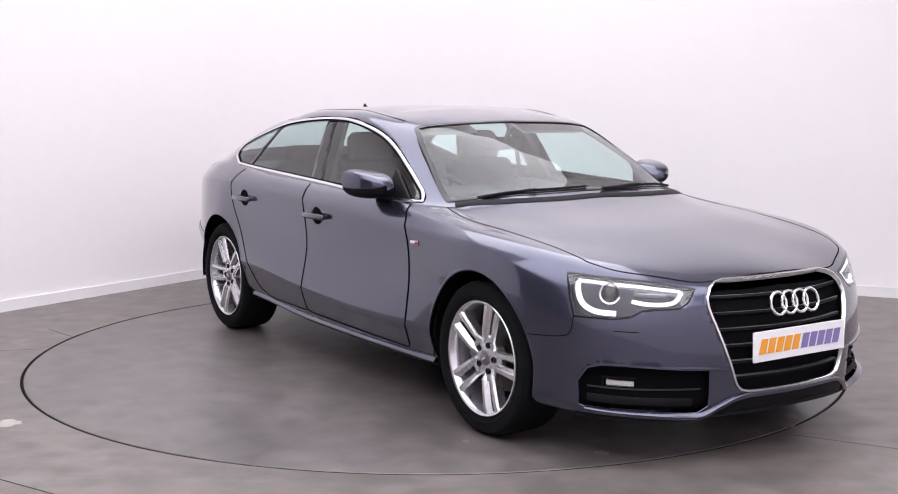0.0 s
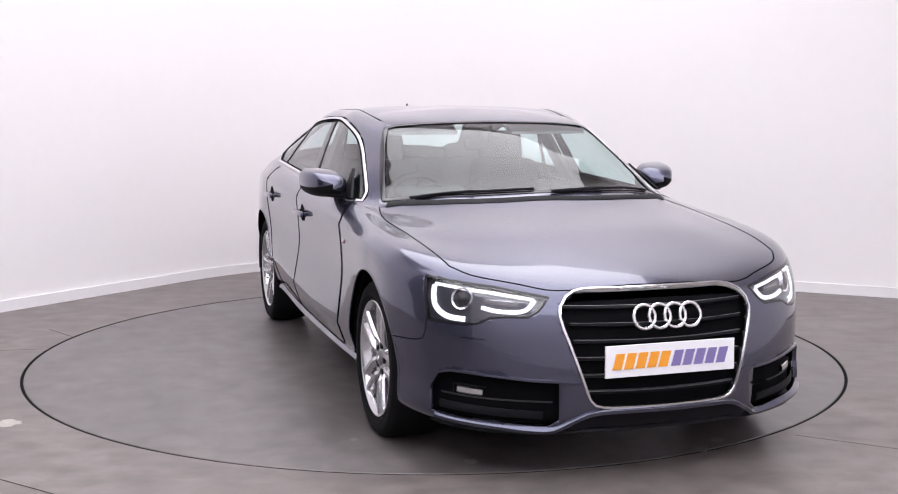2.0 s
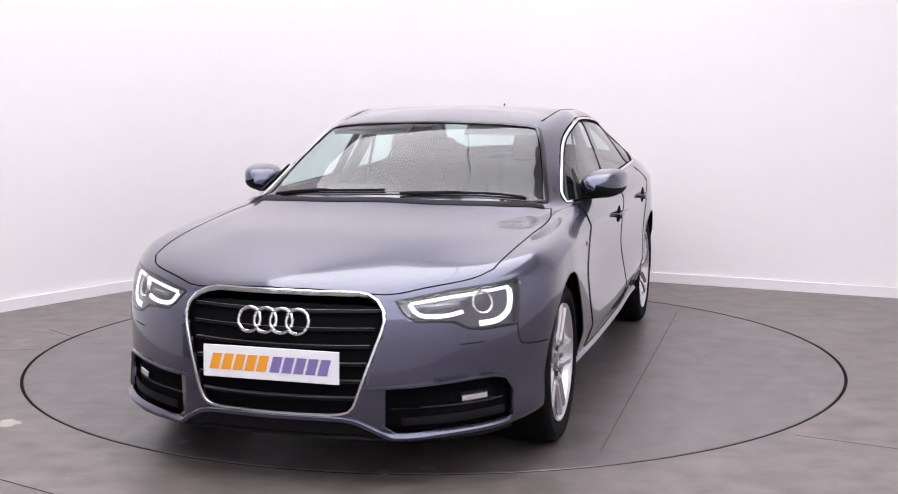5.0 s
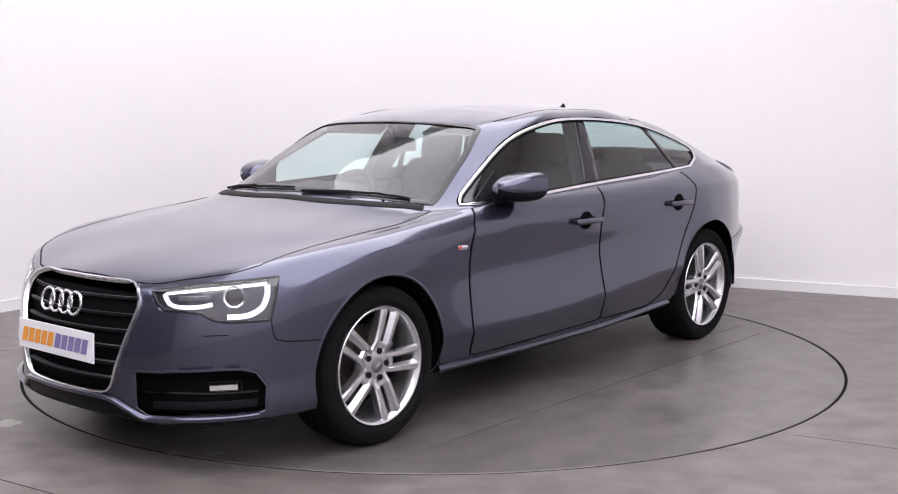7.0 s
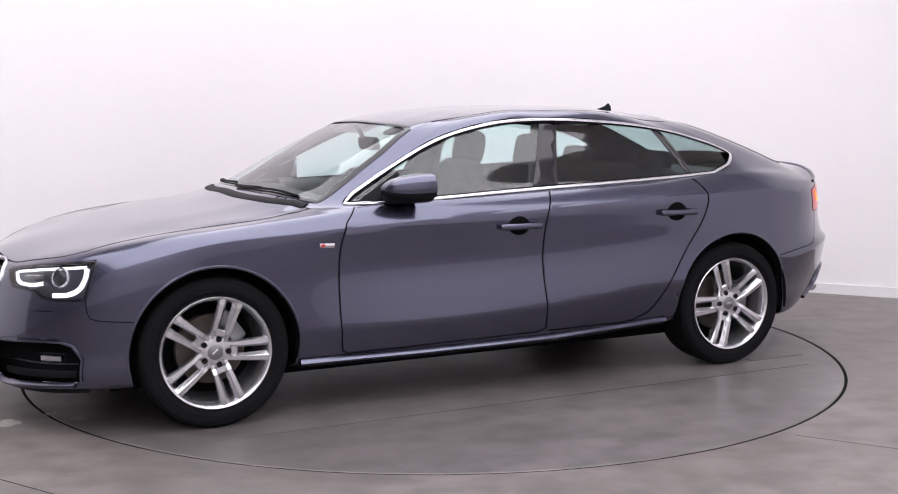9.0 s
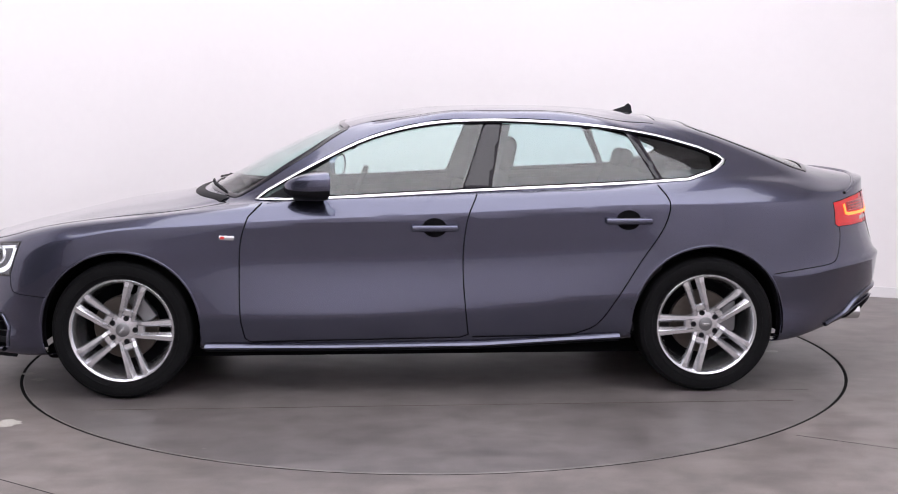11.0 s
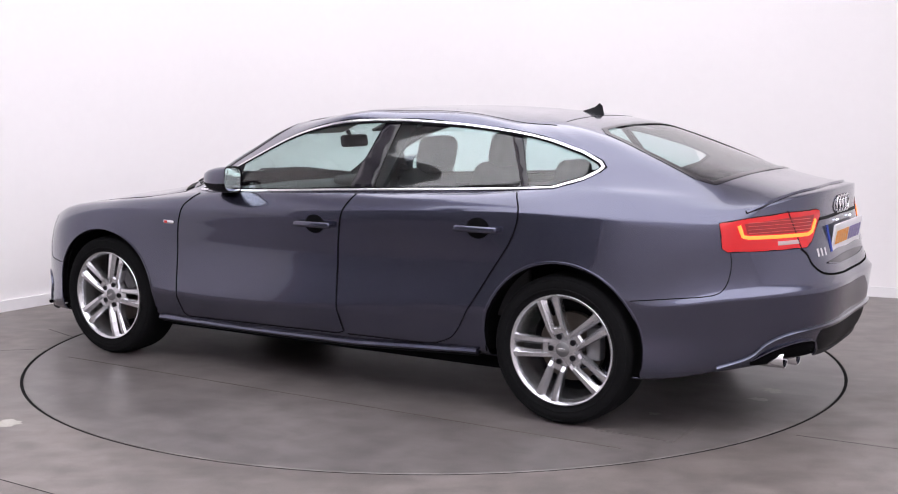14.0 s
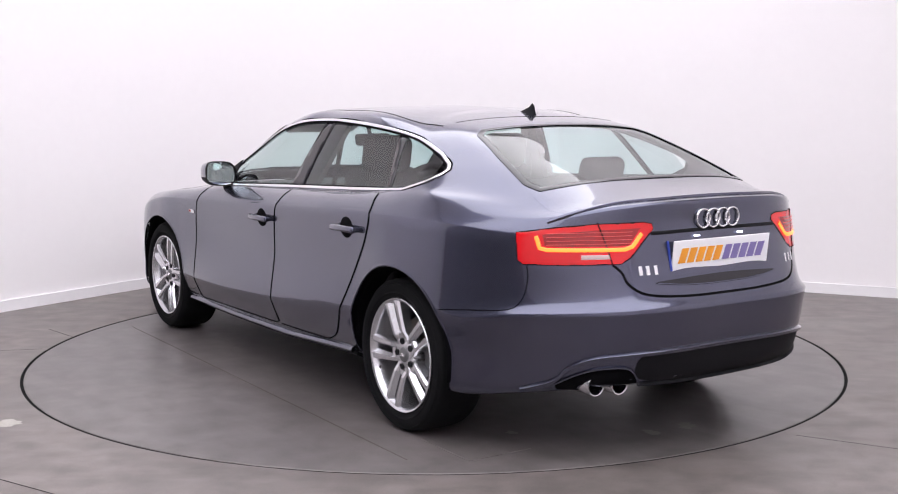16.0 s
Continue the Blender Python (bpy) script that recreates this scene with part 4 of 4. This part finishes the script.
def build_car():
    car = thing("car", "dark grey metallic five-door hatchback saloon with silver alloy wheels", "car")
    bm = _full.copy()
    for s in (1, -1):
        d = (0, s, 0)
        for o in (FRONT_ARCH, REAR_ARCH, DLO):
            cut(bm, both(o, s), d)
        cut(bm, both(HEADL, s), (HD[0], HD[1] * s, 0))
        cut(bm, both(VENT, s), (1, .3 * s, 0))
    cut(bm, loop_y(WSCREEN), (1, 0, 0.3))
    cut(bm, loop_y(RWINDOW), (-1, 0, 0.4))
    cut(bm, loop_y(GRILLE), (1, 0, 0))
    body = part("body", bm, PAINT, car, smooth="keep")
    skin_normals(body)
    m = body.modifiers.new("thickness", "SOLIDIFY")
    m.thickness, m.offset = .006, -1
    # dark inner shell behind the shut gaps
    top = ROWS * 6
    bm = body_mesh(ROWS, top)
    for s in (1, -1):
        for cx, cz in ((1.405, .335), (-1.405, .345)):
            cut(bm, both(circle(cx, cz, ARCH_R - .002, .9, -40, 220), s), (0, s, 0))
    for v in bm.verts:
        v.co -= normal_at(v.co) * .035
    part("inner_shell", bm, SEAM, car)
    part("underbody", box(bmesh.new(), (3.25, 1.30, .07), (.2, 0, .185), bevel=.02), SEAM, car)
    for s in (1, -1):
        d = (0, s, 0)
        fd = panel("front_door", both(FDOOR, s), d, PAINT, car, off=.0015)
        rd = panel("rear_door", both(RDOOR, s), d, PAINT, car, off=.0015)
        strip("shut_line", both(FDOOR, s), d, .0055, SEAM, fd, rise=.0012, base=.0028)
        strip("shut_line", both(RDOOR[18:], s), d, .0055, SEAM, rd, rise=.0012, base=.0028)
        handle(fd, -.08, .815, s)
        handle(rd, -1.005, .845, s)
        # glazing
        lo = lambda x: np.interp(x, [-1.32, -1.05, -.28, .47, .77], [1.035, 1.018, .985, .952, .945])
        topl = [p for p in DLO if p[2] > lo(p[0]) + .03]
        topl = sorted(topl, key=lambda p: -p[0])
        fw = [(.76, .8, float(lo(.76)))] + [p for p in topl if p[0] > -.325] + [(-.335, .7, 1.318), (-.215, .8, float(lo(-.215)))]
        rw = [(-.355, .8, float(lo(-.355))), (-.425, .7, 1.317)] + [p for p in topl if -1.02 < p[0] < -.43] + [(-1.03, .7, 1.269), (-1.165, .8, float(lo(-1.165)))]
        qw = [(-1.20, .8, float(lo(-1.2))), (-1.085, .7, 1.26)] + [p for p in topl if p[0] < -1.09] + [(-1.45, .8, 1.075), (-1.36, .8, 1.045), (-1.32, .8, 1.035)]
        for nm, o, mat, own in (("door_window", fw, GLASS, fd), ("door_window", rw, PRIVACY, rd), ("quarter_window", qw, PRIVACY, car)):
            g = panel(nm, both(o, s), d, mat, own, "green-tinted side glass", off=-.006)
            g.visible_shadow = False
        panel("pillar_cover", both([(-.215, .8, .987), (-.335, .7, 1.318), (-.425, .7, 1.317), (-.355, .8, .99)], s), d, GLOSSBLACK, car, "gloss black pillar cover", off=-.003, thick=.006)
        panel("pillar_cover", both([(-1.165, .8, 1.023), (-1.03, .7, 1.269), (-1.085, .7, 1.26), (-1.20, .8, 1.027)], s), d, GLOSSBLACK, car, "gloss black pillar cover", off=-.003, thick=.006)
        strip("window_trim", both(DLO, s), d, .015, CHROME, car, "bright chrome window surround", rise=.005, base=.001, closed=True)
        strip("window_seal", both([(p[0], p[1], p[2]) for p in DLO], s), d, .034, SEAM, car, rise=.001, base=-.001, closed=True)
        headlight(car, s)
        tail_light(car, s)
        door_mirror(car, s)
        # wheel housings
        for cx, cz in ((1.405, .335), (-1.405, .345)):
            bm = bmesh.new()
            a = [(p[0], p[2]) for p in circle(cx, cz, ARCH_R + .004, 0, -9, 189)]
            rows = [[bm.verts.new((x, y * s, z)) for x, z in a] for y in (.885, .58)]
            for j in range(len(a) - 1):
                bm.faces.new((rows[0][j], rows[0][j + 1], rows[1][j + 1], rows[1][j]))
            bm.faces.new(rows[1])
            part("wheel_housing", bm, SEAM, car)
            strip("arch_lip", both(circle(cx, cz, ARCH_R + .006, .9, -8, 188), s), d, .012, PAINT, car, rise=.0025, base=-.001)
        # sill blade and seams
        strip("side_skirt", both([(1.02, .9, .252), (.4, .9, .248), (-.3, .9, .252), (-.98, .9, .285)], s), d, .020, PAINT, car, rise=.022, base=.0)
        strip("skirt_edge", both([(1.02, .9, .236), (.4, .9, .232), (-.3, .9, .236), (-.98, .9, .268)], s), d, .010, DARK, car, rise=.018, base=.0)
        strip("bumper_seam", both([(1.745, .9, .497), (1.90, .9, .505), (1.925, .85, .515), (1.935, .84, .54), (1.937, .83, .59)], s), (.3, s, 0), .004, SEAM, car)
        strip("bumper_seam", smooth_line(both([(-1.73, .9, .580), (-1.9, .86, .598), (-2.05, .80, .616), (-2.085, .79, .632), (-2.105, .77, .67), (-2.115, .76, .74), (-2.11, .76, .79)], s), 3), (-.3, s, 0), .004, SEAM, car)
        strip("fender_badge", both([(.935, .9, .775), (.865, .9, .772)], s), d, .020, CHROME, car, rise=.003)
        strip("badge_mark", both([(.93, .9, .775), (.91, .9, .774)], s), d, .014, REDINK, car, rise=.004, base=.0005)
        # front side vents with fog lamps
        dv = (1, .3 * s, 0)
        v = panel("bumper_vent", both(VENT, s), dv, DARK, car, "black bumper vent with fog lamp", off=-.045)
        strip("vent_frame", both(VENT[:7], s), dv, .014, PAINT, v, rise=.012, base=-.004)
        strip("vent_frame", both([(2.29, .335, .388), (2.25, .405, .391)], s), dv, .012, PAINT, v, rise=.010, base=-.004)
        strip("vent_slat", both([(2.22, .42, .305), (2.1, .66, .312), (1.98, .79, .318)], s), dv, .006, TRIM, v, rise=.006, base=-.034)
        strip("vent_floor", both([(2.2, .45, .255), (2.1, .66, .268), (1.98, .79, .275)], s), dv, .03, DARK, v, rise=.004, base=-.02)
        strip("fog_lamp", both([(2.115, .662, .333), (2.04, .740, .337)], s), dv, .030, FOGGLASS, v, "small rectangular fog lamp", rise=.012, base=-.034)
        strip("fog_lamp_edge", both([(2.12, .655, .352), (2.03, .750, .356), (2.03, .752, .322)], s), dv, .006, DARK, v, rise=.014, base=-.034)
        strip("washer_line", both([(2.11, .64, .535), (2.05, .715, .539)], s), (1, .5 * s, 0), .003, SEAM, car)
        # painted blade under the vent, running in towards the middle
        blade = smooth_line(both([(1.985, .792, .234), (2.03, .757, .229), (2.15, .59, .216), (2.215, .455, .205), (2.24, .415, .210), (2.27, .36, .240), (2.297, .29, .272), (2.315, .20, .280), (2.33, 0, .281)], s), 4)
        strip("splitter", blade, (1, .2 * s, 0), .022, PAINT, car, rise=.016, base=.0)
        strip("splitter_edge", both([(1.96, .80, .205), (2.1, .66, .200), (2.2, .45, .192)], s), dv, .014, DARK, car, rise=.012)
        wheel(car, (1.405, .893 * s, .331), s)
        wheel(car, (-1.405, .890 * s, .331), s)
    # screens
    for nm, o, d in (("windscreen", loop_y(WSCREEN), (1, 0, .3)), ("rear_window", loop_y(RWINDOW), (-1, 0, .4))):
        g = panel(nm, o, d, GLASS, car, "green-tinted glass", off=-.003)
        g.visible_shadow = False
        strip("screen_border", o, d, .028, GLOSSBLACK, g, "black printed glass border", rise=.002, base=.001, closed=True)
    # bonnet shut line
    for s in (1, -1):
        strip("bonnet_seam", both(HOOD[:-8], s), (0, 0, 1), .006, SEAM, car)
    strip("cowl_cover", smooth_line([(.93, .70, 1), (1.06, .50, 1), (1.115, .25, 1), (1.12, 0, 1), (1.115, -.25, 1), (1.06, -.50, 1), (.93, -.70, 1)], 4), (0, 0, 1), .05, DARK, car, rise=.006)
    for y0, y1 in ((-.60, -.02), (.06, .62)):
        L = [onto((1.075 - .26 * y * y - .004 * i, y, 1), (.4, 0, 1)) for i, y in enumerate([y0 + (y1 - y0) * k / 8 for k in range(9)])]
        w = part("wiper", tube(bmesh.new(), [p + n * .010 for p, n in L], .006, 8), DARK, car)
        part("wiper_arm", tube(bmesh.new(), [L[0][0] + L[0][1] * .012, L[4][0] + L[4][1] * .016], .006, 8), DARK, w)
    # grille
    gl = loop_y(GRILLE)
    g = panel("grille", gl, (1, 0, 0), GLOSSBLACK, car, "tall black grille with chrome frame", off=-.05)
    strip("grille_frame", gl, (1, 0, 0), .013, CHROME, g, "satin chrome frame", rise=.012, base=-.004, closed=True)
    for k in range(6):
        z = .345 + .064 * k
        hw = float(np.interp(z, [.30, .34, .68, .72], [.28, .33, .385, .34])) - .01
        strip("grille_slat", [(2.3, -hw, z), (2.3, 0, z), (2.3, hw, z)], (1, 0, 0), .013, DARK, g, rise=.014, base=-.03)
        strip("slat_edge", [(2.3, -hw, z + .006), (2.3, 0, z + .006), (2.3, hw, z + .006)], (1, 0, 0), .0024, ALLOYDARK, g, rise=.014, base=-.028)
    p, n = onto((2.3, 0, .625), (1, 0, 0))
    emblem(car, (p.x + .004, 0, .625), 1, slope=-.25)
    p, n = onto((2.3, 0, .472), (1, 0, 0))
    plate(car, "front_plate", (p.x + .012, 0, .472), 1, -2)
    # dark lower intake, lip
    strip("lower_intake", [(2.25, -.37, .216), (2.3, -.30, .240), (2.3, 0, .246), (2.3, .30, .240), (2.25, .37, .216)], (1, 0, 0), .052, DARK, car, rise=.003)
    strip("front_lip", smooth_line([(2.2, -.46, .196), (2.26, -.3, .204), (2.3, 0, .207), (2.26, .3, .204), (2.2, .46, .196)], 3), (1, 0, 0), .010, DARK, car, rise=.012)
    # tail: lid gap, badge, plate, lower grille, exhausts
    rear = (-1, 0, 0)
    lid = [(-2.3, .504, .80), (-2.3, .476, .77), (-2.3, .462, .731), (-2.3, .43, .702), (-2.3, .39, .686), (-2.3, .2, .670), (-2.3, 0, .667)]
    strip("lid_gap", smooth_line(lid + both(lid[:-1][::-1], -1), 4), rear, .010, SEAM, car, rise=.0015)
    lip = [(-2.14, .672, .955), (-2.2, .60, .985), (-2.25, .46, 1.018), (-2.3, .25, 1.032), (-2.3, 0, 1.036)]
    strip("spoiler_lip", smooth_line(lip + both(lip[:-1][::-1], -1), 3), (-1, 0, .3), .016, PAINT, car, rise=.008)
    p, n = onto((-2.3, 0, .957), rear)
    emblem(car, (p.x - .004, 0, .957), -1, .036, .044, .0, .0045)
    strip("lid_grip", [(-2.3, -.34, .912), (-2.3, 0, .916), (-2.3, .34, .912)], rear, .014, DARK, car, rise=.004)
    grip = smooth_line([(-2.3, .345, .729), (-2.3, .2, .738), (-2.3, 0, .742), (-2.3, -.2, .738), (-2.3, -.30, .731), (-2.3, -.2, .718), (-2.3, 0, .710), (-2.3, .2, .715)], 4, True)
    # black crescent on the skin stands for the recess's dark reflection and shade
    panel("lid_recess_shade", grip, rear, GLOSSBLACK, car, "grip recess in the boot lid, its dark shading painted black", off=.0015)
    strip("recess_edge", smooth_line([(-2.3, .345, .726), (-2.3, .2, .712), (-2.3, 0, .707), (-2.3, -.2, .714), (-2.3, -.30, .728)], 4), rear, .006, PAINT, car, rise=.005)
    p, n = onto((-2.3, 0, .823), rear)
    plate(car, "rear_plate", (p.x - .014, 0, .823), -1, -6)
    strip("plate_band", [(-2.3, .268, .88), (-2.3, .268, .766)], rear, .007, BLUE, car, rise=.006)
    for y in (-.12, .12):
        p, n = onto((-2.3, y, .893), rear)
        part("plate_lamp", box(bmesh.new(), (.006, .03, .008), (p.x - .008, y, .893), bevel=.002), PLATELAMP, car, smooth=False)
    for y, w, z in ((.405, .010, .775), (.375, .010, .775), (.34, .010, .775), (-.405, .007, .768), (-.435, .007, .768), (-.465, .007, .768)):
        strip("boot_badge", [(-2.3, y, z - .017), (-2.3, y, z + .017)], rear, w * 1.5, CHROME, car, rise=.003)
    low = smooth_line([(-2.3, .42, .450), (-2.3, 0, .456), (-2.3, -.45, .450), (-2.3, -.62, .436), (-2.3, -.62, .385), (-2.3, -.45, .350), (-2.3, 0, .338), (-2.3, .34, .346), (-2.3, .43, .378)], 3, True)
    dg = panel("diffuser_grille", low, rear, DARK, car, "black lower rear grille", off=.002)
    half = [(-2.1, .72, .298), (-2.2, .655, .345), (-2.25, .628, .405), (-2.3, .575, .444), (-2.3, .473, .462), (-2.3, .213, .468), (-2.3, 0, .468)]
    strip("diffuser_trim", smooth_line(half + both(half[:-1][::-1], -1), 4), rear, .020, PAINT, dg, rise=.014)
    hood = smooth_line([(-2.3, .650, .335), (-2.3, .615, .375), (-2.3, .572, .402), (-2.3, .52, .414), (-2.3, .46, .408), (-2.3, .425, .372), (-2.3, .40, .340)], 4)
    # black sheet on the skin paints the shade of the exhaust opening
    panel("exhaust_recess_shade", hood + [(-2.3, .42, .318), (-2.3, .54, .312), (-2.3, .64, .312)], rear, SEAM, car, off=.003)
    strip("exhaust_hood", hood, rear, .010, PAINT, car, rise=.012)
    strip("lower_lip", [(-2.3, .40, .340), (-2.3, .2, .331), (-2.3, 0, .330), (-2.3, -.42, .338), (-2.3, -.6, .37)], rear, .008, DARK, car, rise=.012)
    for x, y in ((-2.287, .542), (-2.318, .450)):
        turn = Matrix.Translation((x, y, .333)) @ Matrix.Rotation(radians(90), 4, "Z")
        bm = lathe(bmesh.new(), [(.034, -.10), (.035, -.004), (.037, .003), (.040, .004), (.0415, 0), (.0415, -.10)], 36, turn)
        ex = part("exhaust_tip", bm, CHROME, car, "polished round exhaust tip")
        part("pipe_inside", lathe(bmesh.new(), [(0, -.03), (.0345, -.03), (.0345, -.006)], 24, turn), SEAM, ex)
    # roof aerial and roof joints
    p, n = onto((-1.13, 0, 1.3), (0, 0, 1))
    z = p.z
    bm = bmesh.new()
    rows = []
    for h, x0, x1, w in ((0.003, -1.08, -1.205, .020), (.012, -1.11, -1.203, .013), (.026, -1.155, -1.20, .006), (.046, -1.182, -1.198, .003)):
        rows.append([bm.verts.new(q) for q in ((x0, 0, z + h), ((x0 + x1) / 2, w, z + h - .01), (x1, w * .5, z + h - .016), (x1, -w * .5, z + h - .016), ((x0 + x1) / 2, -w, z + h - .01))])
    for a, b in zip(rows[:-1], rows[1:]):
        for j in range(5):
            bm.faces.new((a[j], a[(j + 1) % 5], b[(j + 1) % 5], b[j]))
    bm.faces.new(rows[-1])
    part("roof_aerial", bm, DARK, car, "small shark-fin aerial")
    strip("roof_seam", [(-1.22, -.46, 1.3), (-1.245, 0, 1.3), (-1.22, .46, 1.3)], (0, 0, 1), .006, SEAM, car)
    for s in (1, -1):
        strip("roof_channel", both(smooth_line([(.22, .54, 1.3), (-.1, .555, 1.3), (-.5, .56, 1.3), (-.9, .55, 1.3), (-1.2, .52, 1.3)], 4), s), (0, 0, 1), .008, SEAM, car)
    interior(car)
    return car


room()
ceiling_lights()
TABLE = turntable()
CAR = build_car()
_full.free()


def motions():
    rows, turns = [], []
    for t, a in TURN:
        c, s = math.cos(radians(a)), math.sin(radians(a))
        rows.append((t, pose(c * OFF[0] - s * OFF[1], s * OFF[0] + c * OFF[1], 0.001, 0, 0, a)))
        turns.append((t, pose(0, 0, 0, 0, 0, a)))
    walk(CAR, rows)
    walk(TABLE, turns)


motions()
